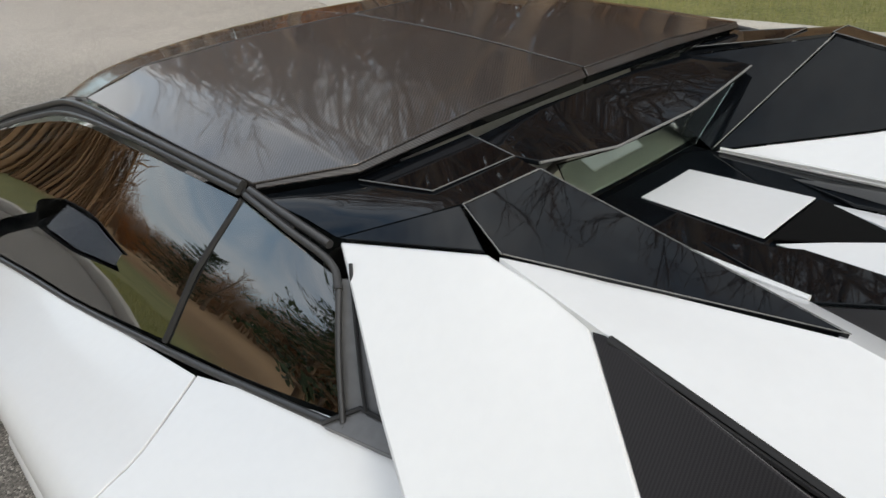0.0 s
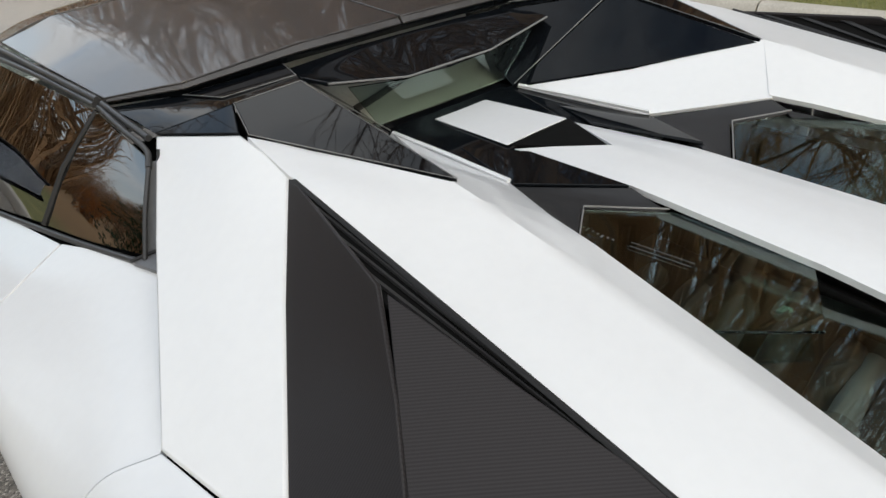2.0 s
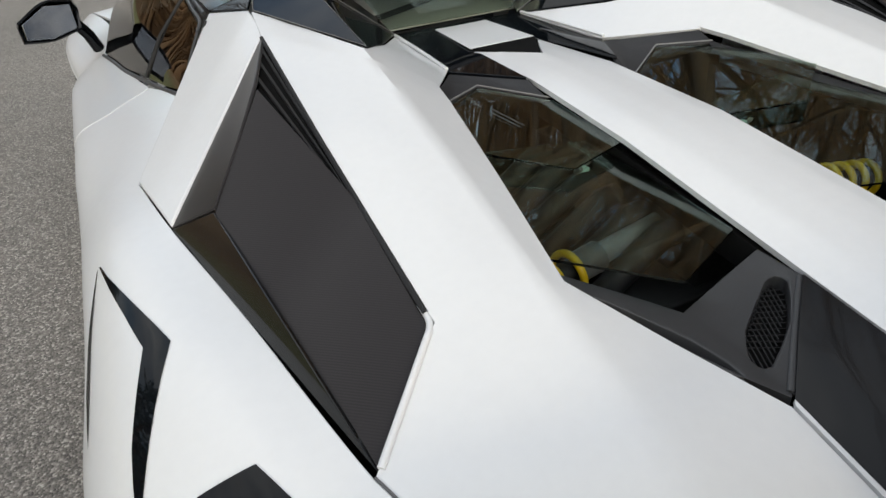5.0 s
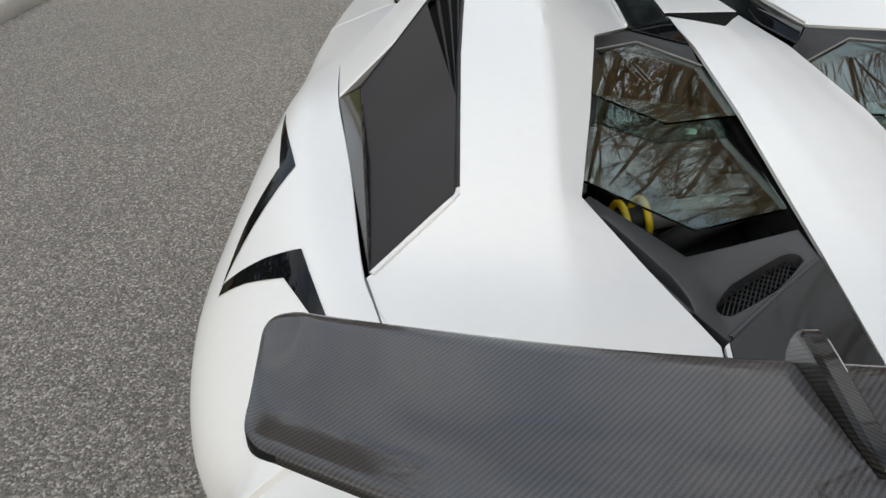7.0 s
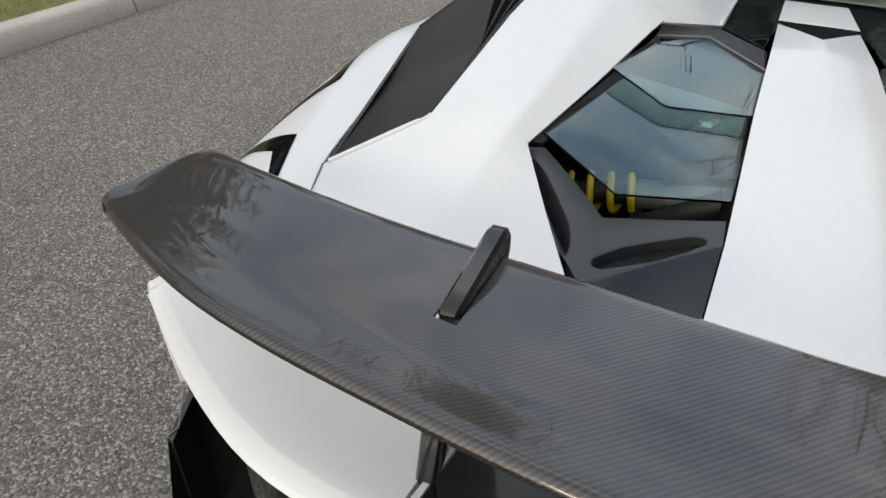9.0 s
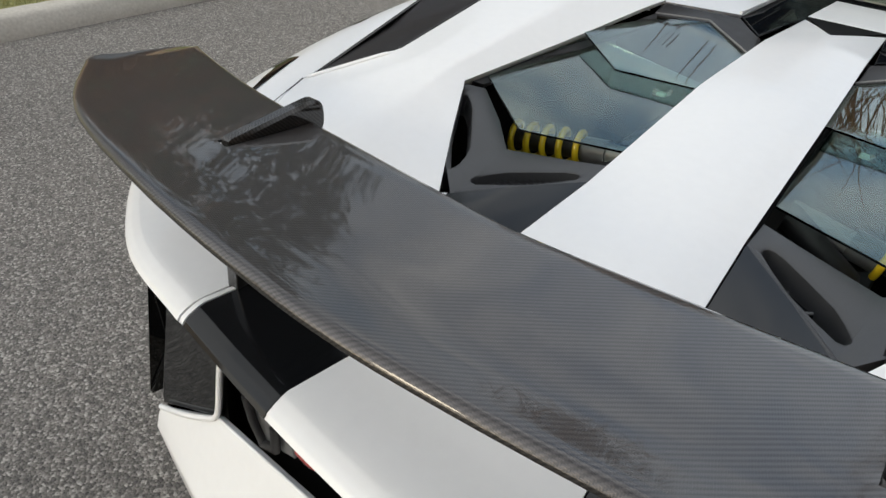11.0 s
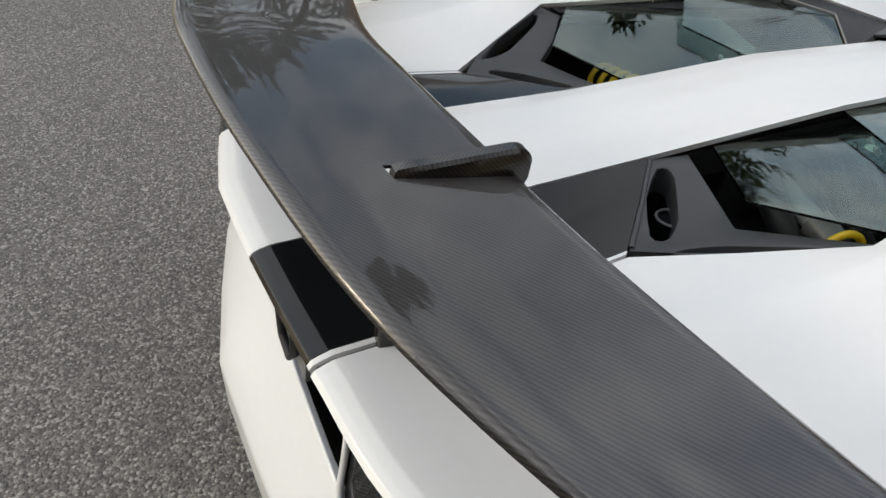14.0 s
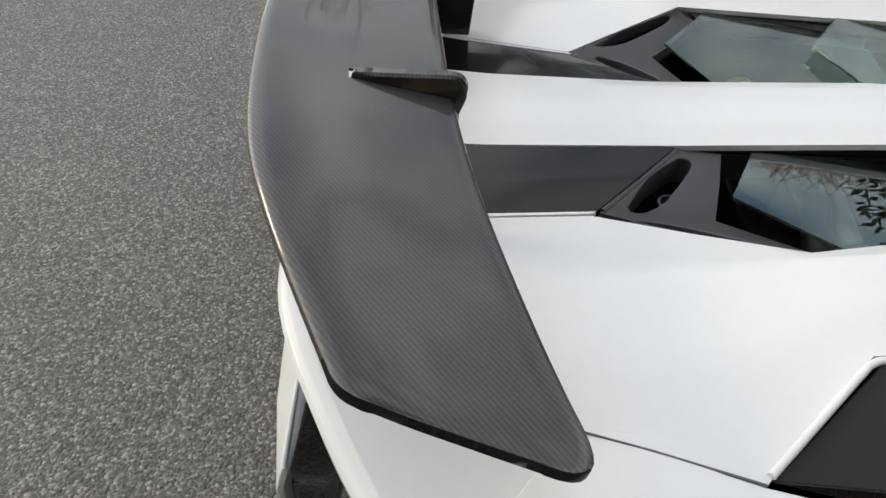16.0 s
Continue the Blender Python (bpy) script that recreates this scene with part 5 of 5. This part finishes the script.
# front end and wheels
for s in (1, -1):
    panel("windscreen", [
        [(0.0, 3.105, 1.088), (0.27, 3.085, 1.083), (0.50, 3.055, 1.058), (0.655, 3.025, 1.016)],
        [(0.0, 3.50, 0.955), (0.27, 3.48, 0.95), (0.50, 3.42, 0.938), (0.680, 3.28, 0.945)],
        [(0.0, 3.95, 0.75), (0.30, 3.90, 0.75), (0.58, 3.80, 0.745), (0.755, 3.68, 0.74)]], CLEAR, car, s, 0.005, facing=(0, 1, 1), bevel=0, label="raked windscreen").visible_shadow = False
    panel("bonnet", [
        [(0.0, 3.96, 0.735), (0.30, 3.91, 0.735), (0.58, 3.81, 0.735), (0.765, 3.69, 0.732)],
        [(0.0, 4.30, 0.64), (0.30, 4.28, 0.65), (0.62, 4.2, 0.70), (0.84, 4.10, 0.70)],
        [(0.0, 4.72, 0.47), (0.30, 4.70, 0.48), (0.62, 4.62, 0.50), (0.80, 4.5, 0.52)]], WHITE, car, s, 0.012, label="white front lid")
    panel("front_fender", [
        [(0.85, 3.01, 0.745), (0.79, 3.62, 0.728), (0.85, 4.10, 0.70), (0.81, 4.5, 0.52)],
        [(0.952, 3.01, 0.61), (0.96, 3.56, 0.68), (0.95, 4.10, 0.62), (0.86, 4.52, 0.46)],
        [(0.92, 3.01, 0.46), (0.985, 3.40, 0.62), (0.98, 3.99, 0.60), (0.88, 4.52, 0.36)]], WHITE, car, s, 0.012, facing=(1, 0, 0.6))
    panel("nose", [
        [(0.0, 4.725, 0.465), (0.40, 4.69, 0.48), (0.80, 4.51, 0.51)],
        [(0.0, 4.78, 0.32), (0.42, 4.74, 0.32), (0.84, 4.55, 0.34)],
        [(0.0, 4.80, 0.14), (0.42, 4.76, 0.14), (0.84, 4.56, 0.16)]], WHITE, car, s, 0.012, facing=(0.2, 1, 0))
    for y, r, wide in ((1.02, 0.355, 0.335), (3.70, 0.335, 0.255)):
        x = 0.985 * s - wide / 2 * s
        bm = bmesh.new()
        prof = [(-0.5, 0.72), (-0.5, 0.93), (-0.42, 0.99), (-0.2, 1.0), (0.2, 1.0), (0.42, 0.99), (0.5, 0.93), (0.5, 0.72)]
        rings = [[bm.verts.new((x + a * wide, y + b * r * math.cos(t), r + b * r * math.sin(t))) for a, b in prof] for t in (2 * math.pi * k / 40 for k in range(40))]
        for k in range(40):
            for m in range(len(prof) - 1):
                bm.faces.new([rings[k][m], rings[k][m + 1], rings[(k + 1) % 40][m + 1], rings[(k + 1) % 40][m]])
        bmesh.ops.recalc_face_normals(bm, faces=bm.faces)
        wheel = new("wheel")
        wheel.parent = car
        link("tyre", bm, RUBBER, wheel, "", 40)
        tube("rim", [(x - wide * 0.48, y, r), (x + wide * 0.48, y, r)], r * 0.72, PLASTIC, wheel, 30)
    mirror = new("wing_mirror")
    mirror.parent = car
    panel("mirror_shell", [
        [(0.900, 3.010, 0.950), (0.990, 2.950, 0.965), (1.080, 2.850, 0.925)],
        [(0.890, 3.110, 0.900), (0.990, 3.070, 0.905), (1.090, 2.940, 0.890)],
        [(0.895, 3.010, 0.845), (0.990, 2.950, 0.830), (1.080, 2.850, 0.855)]], BLACK, mirror, s, 0.008, facing=(0, 1, 0), label="gloss black mirror shell")
    plate("mirror_glass", [(0.910, 2.995, 0.938), (0.990, 2.940, 0.950), (1.065, 2.855, 0.916), (1.065, 2.855, 0.865), (0.990, 2.940, 0.842), (0.908, 2.995, 0.855)], MIRROR, mirror, s, 0.004, facing=(0, -1, 0))
    tube("mirror_arm", [(0.86 * s, 3.14, 0.74), (0.88 * s, 3.12, 0.80), (0.92 * s, 3.07, 0.87)], 0.022, BLACK, mirror, 8)

# ---- rear wing ----
wing = new("rear_wing")
wing.parent = car
wing["label"] = "broad swept carbon rear wing"
LEAD = [(0.0, 0.1907, 1.0258), (0.12, 0.2077, 1.0213), (0.24, 0.2268, 1.0155), (0.345, 0.2455, 1.0086), (0.45, 0.2682, 0.9990), (0.55, 0.2965, 0.9889), (0.64, 0.3270, 0.9792), (0.72, 0.3567, 0.9689), (0.77, 0.3781, 0.9611)]
TRAIL = [(0.0, -0.0495, 1.0622), (0.12, -0.0373, 1.0560), (0.24, -0.0211, 1.0511), (0.345, -0.0006, 1.0446), (0.45, 0.0220, 1.0375), (0.55, 0.0525, 1.0295), (0.64, 0.0965, 1.0158), (0.72, 0.1440, 1.0000), (0.765, 0.1715, 0.9913)]
LEAD_TIP = [(0.785, 0.3855, 0.9585), (0.831, 0.4110, 0.9450), (0.824, 0.357, 0.9565)]
TRAIL_TIP = [(0.782, 0.1820, 0.9880), (0.803, 0.1940, 0.9850), (0.806, 0.2200, 0.9810)]
# section of the blade: share of the chord from the leading edge, and sag below the straight line
SECTION = [(0.0, 0.0), (0.008, -0.0030), (0.03, -0.0040), (0.08, -0.0034), (0.2, -0.0010), (0.36, 0.0014), (0.53, 0.0036), (0.64, 0.0054), (0.72, 0.0061), (0.79, 0.0057), (0.86, 0.0043), (0.92, 0.0027), (0.955, 0.0020), (0.975, 0.0026), (0.99, 0.0048), (1.0, 0.0080)]
NOTCH = (0.3326, 0.3554, 0.53)


def eased(line):
    """The line carried on over the middle, with its inner bends cut twice so that it sweeps round them."""
    line = [(-p[0], p[1], p[2]) for p in line[2:0:-1]] + line
    for _ in range(2):
        out = [line[0]]
        for p, q in zip(line[1:-2], line[2:-1]):
            out += [tuple(Vector(p).lerp(Vector(q), 0.25)), tuple(Vector(p).lerp(Vector(q), 0.75))]
        line = out + [line[-2], line[-1]]
    return [p for p in line if p[0] > 1e-4]


def spanned(line):
    """The half line with its mirror image before it."""
    return [(-p[0], p[1], p[2]) for p in reversed(line)] + line


def corner(a, b, c):
    """A round corner from a to c that leans towards b."""
    a, b, c = Vector(a), Vector(b), Vector(c)
    return [tuple(a * (1 - t) ** 2 + b * 2 * t * (1 - t) + c * t * t) for t in (k / 8 for k in range(9))]


LEAD = spanned(eased(LEAD + [LEAD_TIP[1]])[:-2] + corner(*LEAD_TIP))
TRAIL = spanned(eased(TRAIL + [TRAIL_TIP[1]])[:-2] + corner(*TRAIL_TIP))
EASE = [max(0.25, min(1.0, k / 8, (len(LEAD) - 1 - k) / 8)) for k in range(len(LEAD))]


def wing_sheet(thick):
    """The blade as a thick sheet, with a notch through the leading edge for each fin."""
    near, far, deep = NOTCH
    cols = list(zip(LEAD, TRAIL, EASE))
    for x in (-far, -near, near, far):
        k = next(k for k in range(len(cols) - 1) if cols[k][0][0] <= x < cols[k + 1][0][0])
        (a, b, e), (c, d, g) = cols[k], cols[k + 1]
        t = (x - a[0]) / (c[0] - a[0])
        cols.insert(k + 1, (tuple(Vector(a).lerp(Vector(c), t)), tuple(Vector(b).lerp(Vector(d), t)), e + (g - e) * t))
    fine = []
    for (a, b, e), (c, d, g) in zip(cols, cols[1:]):
        fine += [(Vector(a).lerp(Vector(c), t), Vector(b).lerp(Vector(d), t), e + (g - e) * t) for t in (0.0, 0.5)]
    fine.append((Vector(cols[-1][0]), Vector(cols[-1][1]), cols[-1][2]))
    rows = []
    for (p, a), (q, b) in zip(SECTION, SECTION[1:]):
        rows += [(p, a), ((p + q) / 2, (a + b) / 2)] if q - p > 0.05 else [(p, a)]
    rows.append(SECTION[-1])
    bm = bmesh.new()
    uv = bm.loops.layers.uv.new("UVMap")
    top = [[bm.verts.new(a.lerp(b, share) - Vector((0, 0, sag * e))) for share, sag in rows] for a, b, e in fine]
    for i in range(len(fine) - 1):
        for j in range(len(rows) - 1):
            mid = abs(fine[i][0].x + fine[i + 1][0].x) / 2
            if near < mid < far and (rows[j][0] + rows[j + 1][0]) / 2 < deep:
                continue
            bm.faces.new([top[i][j], top[i][j + 1], top[i + 1][j + 1], top[i + 1][j]])
    bmesh.ops.delete(bm, geom=[v for v in bm.verts if not v.link_faces], context="VERTS")
    made = bmesh.ops.extrude_face_region(bm, geom=list(bm.faces))
    for v in made["geom"]:
        if isinstance(v, bmesh.types.BMVert):
            out = max(0.0, min(1.0, (abs(v.co.x) - 0.775) / 0.03))
            v.co -= Vector((0, 0.12, 0.99)) * (thick + 0.0075 * out * out * (3 - 2 * out))
    bmesh.ops.recalc_face_normals(bm, faces=bm.faces)
    for f in bm.faces:
        rim = abs(f.normal.z) < 0.6
        # tip rim goes black: the dark it mirrors is put into its colour
        f.material_index = 0 if not rim else 2 if abs(f.calc_center_median().x) > 0.775 else 1
        for loop in f.loops:
            p = loop.vert.co
            loop[uv].uv = (p.x, -p.y * 1.01 - (1.0 if rim else 0.3) * p.z)
    blade = link("wing_blade", bm, CARBON, wing, "lacquered carbon wing blade", 50, 0.0012)
    blade.data.materials.append(FIN_CARBON)
    blade.data.materials.append(BLACK)
    return blade


wing_sheet(0.0038)


def blade_fin(s):
    """A fin that rises through the notch towards the leading edge, with a rounded nose, on top of its pylon."""
    line = [(0.1195, 0.990), (0.1192, 1.020), (0.1205, 1.0265), (0.124, 1.0290), (0.160, 1.0325), (0.205, 1.0370), (0.240, 1.0405)]
    line += [(0.2440 + 0.0185 * math.sin(radians(a)), 1.0220 + 0.0185 * math.cos(radians(a))) for a in (6, 22, 38, 54, 70, 84)]
    line += [(0.2620, 1.0120), (0.2570, 0.9960), (0.2540, 0.9850)]
    bm = bmesh.new()
    uv = bm.loops.layers.uv.new("UVMap")
    x0, x1 = 0.3340 * s, 0.3540 * s
    mid = (sum(p[0] for p in line) / len(line), sum(p[1] for p in line) / len(line))
    loops = []
    for x, shrink in ((x0, 0.0035), (x0 + 0.0035 * s, 0.0), (x1 - 0.0035 * s, 0.0), (x1, 0.0035)):
        loops.append([bm.verts.new((x, y + (mid[0] - y) * shrink / 0.06, z - shrink * (1 if z > 1.005 else 0))) for y, z in line])
    n = len(line)
    for a, b in zip(loops, loops[1:]):
        for k in range(n):
            bm.faces.new([a[k], a[(k + 1) % n], b[(k + 1) % n], b[k]])
    bm.faces.new(loops[0])
    bm.faces.new(loops[-1][::-1])
    bmesh.ops.recalc_face_normals(bm, faces=bm.faces)
    for f in bm.faces:
        for loop in f.loops:
            loop[uv].uv = (loop.vert.co.y, loop.vert.co.x + loop.vert.co.z)
    link("wing_fin", bm, FIN_CARBON, wing, "slim carbon fin with a rounded nose", 40)


for s in (1, -1):
    blade_fin(s)
    plate("pylon", [(0.3545, 0.1120, 0.990), (0.3545, 0.2555, 0.985), (0.3780, 0.2500, 0.812), (0.3660, 0.1100, 0.812)], FIN_CARBON, wing, s, 0.021, facing=(1, 0, 0), bevel=0.003, label="carbon wing pylon")


# ---- woods on both banks ----
def limb(bm, start, way, length, radius, tip, sides, steps, wander, rng):
    """A tapered, wandering branch; returns its points and directions."""
    pts, ways = [start.copy()], [way.copy()]
    p, d = start.copy(), way.normalized()
    rings = []
    for k in range(steps + 1):
        a = d.orthogonal().normalized()
        b = d.cross(a)
        r = radius + (tip - radius) * k / steps
        rings.append([bm.verts.new(p + (a * math.cos(t) + b * math.sin(t)) * r) for t in (2 * math.pi * q / sides for q in range(sides))])
        if k == steps:
            break
        d = (d + Vector((rng.uniform(-1, 1), rng.uniform(-1, 1), rng.uniform(-0.4, 0.9))) * wander).normalized()
        p = p + d * (length / steps)
        pts.append(p.copy())
        ways.append(d.copy())
    for r, u in zip(rings, rings[1:]):
        best = min(range(sides), key=lambda q: (u[q].co - r[0].co).length)
        for k in range(sides):
            bm.faces.new([r[k], r[(k + 1) % sides], u[(k + 1 + best) % sides], u[(k + best) % sides]])
    return pts, ways


def bare_tree(seed, height, limbs=15, label="tall leafless deciduous tree with fine twigs"):
    rng = random.Random(seed)
    tree = thing("bare_tree", label, "tree", "bare trees on the banks")
    wood, twigs = bmesh.new(), bmesh.new()
    trunk, ways = limb(wood, Vector((0, 0, -0.5)), Vector((rng.uniform(-0.06, 0.06), rng.uniform(-0.06, 0.06), 1)), height, height * 0.017, height * 0.003, 8, 10, 0.07, rng)
    for k in range(limbs):
        t = 0.25 + 0.72 * k / limbs
        at = trunk[min(int(t * 10), 10)].lerp(trunk[min(int(t * 10) + 1, 10)], t * 10 % 1)
        turn = k * 2.4 + rng.uniform(-0.4, 0.4)
        way = Vector((math.cos(turn), math.sin(turn), rng.uniform(0.5, 1.1)))
        size = height * (0.40 - 0.26 * t) * rng.uniform(0.8, 1.25)
        pts, dirs = limb(wood, at, way, size, height * 0.0075 * (1.2 - t), 0.012, 5, 6, 0.16, rng)
        for j in range(8):
            q = 1 + j * 5 // 8
            side = (dirs[q] + Vector((rng.uniform(-1, 1), rng.uniform(-1, 1), rng.uniform(-0.2, 0.8))) * 0.9)
            fine, fdirs = limb(twigs, pts[q], side, size * rng.uniform(0.3, 0.55), 0.020, 0.005, 4, 4, 0.2, rng)
            for i in range(7):
                w = 1 + i * 4 // 7
                limb(twigs, fine[min(w, 4)], fdirs[min(w, 4)] + Vector((rng.uniform(-1, 1), rng.uniform(-1, 1), rng.uniform(-0.3, 0.8))) * 0.9, size * rng.uniform(0.12, 0.28), 0.008, 0.003, 3, 2, 0.25, rng)
    link("trunk", wood, BARK, tree, "", 60)
    link("crown", twigs, TWIG, tree, "fine bare twigs", 60)
    return tree


def needle_tree(seed, height):
    rng = random.Random(seed)
    tree = thing("evergreen_tree", "dark green needle-leaved evergreen tree", "tree", "evergreens on the bank")
    wood, green = bmesh.new(), bmesh.new()
    limb(wood, Vector((0, 0, -0.4)), Vector((0, 0, 1)), height, height * 0.016, 0.02, 7, 8, 0.02, rng)
    for k in range(90):
        t = 0.10 + 0.88 * k / 90
        turn = k * 2.4
        size = height * 0.30 * (1.05 - t) * rng.uniform(0.65, 1.25) + 0.25
        pts, dirs = limb(wood, Vector((0, 0, t * height - 0.4)), Vector((math.cos(turn), math.sin(turn), rng.uniform(-0.05, 0.4))), size, 0.035 * (1.2 - t), 0.008, 4, 5, 0.12, rng)
        for p, d in zip(pts[1:], dirs[1:]):
            for _ in range(9):
                c = p + Vector((rng.uniform(-1, 1), rng.uniform(-1, 1), rng.uniform(-0.6, 0.9))) * 0.20
                o = (d + Vector((rng.uniform(-1, 1), rng.uniform(-1, 1), rng.uniform(-0.3, 1.0)))).normalized()
                a = o.orthogonal().normalized() * rng.uniform(0.035, 0.06)
                long = o * rng.uniform(0.16, 0.32)
                vs = [green.verts.new(c + v) for v in (-a * 0.5, long * 0.5 - a, long, long * 0.5 + a, a * 0.5)]
                green.faces.new(vs)
    link("trunk", wood, BARK, tree, "", 60)
    link("crown", green, NEEDLE, tree, "clumped green needles", 60)
    return tree


def russet_bush(seed, height):
    rng = random.Random(seed)
    bush = thing("russet_shrub", "shrub with dry orange-brown autumn leaves", "shrub", "russet shrubs on the bank")
    wood, leaf = bmesh.new(), bmesh.new()
    for k in range(16):
        turn = k * 2.4
        pts, dirs = limb(wood, Vector((0.2 * math.cos(turn), 0.2 * math.sin(turn), -0.2)), Vector((0.5 * math.cos(turn), 0.5 * math.sin(turn), 1.2)), height * rng.uniform(0.7, 1.1), 0.03, 0.006, 4, 6, 0.16, rng)
        for p in pts[1:]:
            for _ in range(40):
                c = p + Vector((rng.gauss(0, 1), rng.gauss(0, 1), rng.gauss(0, 0.7))) * 0.32
                o = Vector((rng.uniform(-1, 1), rng.uniform(-1, 1), rng.uniform(-1, 1))).normalized() * 0.07
                a = o.orthogonal().normalized() * 0.04
                leaf.faces.new([leaf.verts.new(c + v) for v in (-o, a, o, -a)])
    link("stems", wood, BARK, bush, "", 60)
    link("leaves", leaf, RUSSET, bush, "dry orange leaves", 60)
    return bush


def far_woods(name, seed, x0, x1, y0, y1, count, low=9, high=17):
    """Many slender trunks with upswept branches, far up the banks."""
    rng = random.Random(seed)
    bm = bmesh.new()
    for _ in range(count):
        x, y = rng.uniform(x0, x1), rng.uniform(y0, y1)
        h = rng.uniform(low, high)
        base = Vector((x, y, verge(x, y) - 0.3))
        pts, dirs = limb(bm, base, Vector((rng.uniform(-0.08, 0.08), rng.uniform(-0.08, 0.08), 1)), h, h * 0.012, 0.02, 4, 5, 0.06, rng)
        for j in range(22):
            q = rng.randint(1, 5)
            turn = rng.uniform(0, 6.28)
            limb(bm, pts[q] + dirs[min(q, 4)] * rng.uniform(-1, 1), Vector((math.cos(turn), math.sin(turn), rng.uniform(0.4, 1.4))), h * rng.uniform(0.12, 0.3), 0.035, 0.008, 3, 2, 0.25, rng)
    return tagged(link(name, bm, TWIG, None, "", 60), "brown leafless wood on the far bank", "woods", kind="stuff")


def grass(name, seed, x0, x1, y0, y1, count):
    rng = random.Random(seed)
    verts, faces = [], []
    for _ in range(count):
        x, y = rng.uniform(x0, x1), rng.uniform(y0, y1)
        z, h, w = verge(x), rng.uniform(0.025, 0.07), rng.uniform(0.0015, 0.003)
        t = rng.uniform(0, 6.28)
        dx, dy = math.cos(t) * w, math.sin(t) * w
        lx, ly = rng.uniform(-0.03, 0.03), rng.uniform(-0.03, 0.03)
        k = len(verts)
        verts += [(x - dx, y - dy, z - 0.01), (x + dx, y + dy, z - 0.01), (x + lx, y + ly, z + h)]
        faces.append((k, k + 1, k + 2))
    mesh = bpy.data.meshes.new(name)
    mesh.from_pydata(verts, [], faces)
    mesh.materials.append(BLADE)
    return tagged(new(name, mesh), "short patchy green and straw-coloured lawn grass", "grass", kind="stuff")


trees = [bare_tree(11, 16.0), bare_tree(23, 19.0, 17), bare_tree(37, 13.5, 13)]
places = [(9.0, 6.5), (10.5, 12.0), (8.6, 17.5), (12.5, 9.0), (14.0, 16.0), (11.0, 23.0), (16.0, 5.5), (15.0, 27.0), (9.5, 31.0), (13.0, 36.0), (18.0, 11.0), (17.0, -1.0),
          (-31.0, 26.0), (-27.0, 34.0), (-34.0, 15.0), (-30.0, 4.0), (-36.0, -3.0), (-29.0, -12.0), (-24.0, 44.0), (-33.0, 40.0), (-20.0, 54.0), (-38.0, 22.0), (-33.0, -24.0), (-18.0, 66.0), (13.0, 54.0), (9.0, 47.0),
          (12.0, 14.5), (14.5, 20.5), (9.6, 9.6), (13.5, 4.0), (11.6, 28.0), (16.5, 14.0), (10.0, 1.5), (8.2, 22.5), (9.2, 27.0), (7.9, 33.0), (10.8, 39.0), (12.4, 32.0), (8.6, 41.0), (11.2, 18.0), (13.8, 24.5), (6.9, 21.5), (7.6, 25.5), (13.0, 11.6), (15.2, 12.8)]
for k, (x, y) in enumerate(places):
    size = 0.52 if x < -8 and y > 10 else 1.0
    at = pose(x, y, verge(x, y), 0, 0, (k * 83) % 360) @ Matrix.Scale(size, 4)
    if k < 3:
        trees[k].matrix_basis = at
    else:
        copy_thing(trees[k % 3], at)
green = needle_tree(5, 10.0)
green.matrix_basis = pose(-11.2, 9.2, verge(-11.2))
copy_thing(green, pose(-12.4, 18.5, verge(-12.4), 0, 0, 40) @ Matrix.Scale(0.55, 4))
copy_thing(green, pose(-13.4, 12.6, verge(-13.4), 0, 0, 110))
tall_green = needle_tree(9, 10.5)
tall_green.matrix_basis = pose(-22.0, 1.5, verge(-22.0))
copy_thing(tall_green, pose(-23.0, -3.0, verge(-23.0), 0, 0, 75))
copy_thing(tall_green, pose(-20.5, 5.0, verge(-20.5), 0, 0, 200))
copy_thing(tall_green, pose(-26.0, -9.0, verge(-26.0), 0, 0, 300))
bush = russet_bush(8, 3.6)
bush.matrix_basis = pose(-14.0, 33.0, verge(-14.0))
copy_thing(bush, pose(-17.0, 37.0, verge(-17.0), 0, 0, 140))
copy_thing(bush, pose(-20.0, 35.0, verge(-20.0), 0, 0, 250))
copy_thing(bush, pose(11.0, 20.0, verge(11.0), 0, 0, 60))
far_woods("far_woods", 3, -58, -31, 14, 34, 800, 6, 10)
far_woods("far_woods", 7, -58, -29, 26, 90, 800, 5, 9)
far_woods("far_woods", 4, 15, 40, -50, 75, 1000, 10, 18)
far_woods("far_woods", 6, -45, 24, 75, 110, 700, 7, 13)
far_woods("far_woods", 12, -10, -5.6, 28, 40, 150, 10, 14)
far_woods("far_woods", 14, -15, -9.5, 29, 42, 150, 7, 10)
grass("grass", 1, KERB_R + 0.19, 9.5, 0.5, 8.2, 50000)
grass("grass", 2, KERB_L - 2.4, KERB_L - 0.19, 0.5, 9.0, 36000)
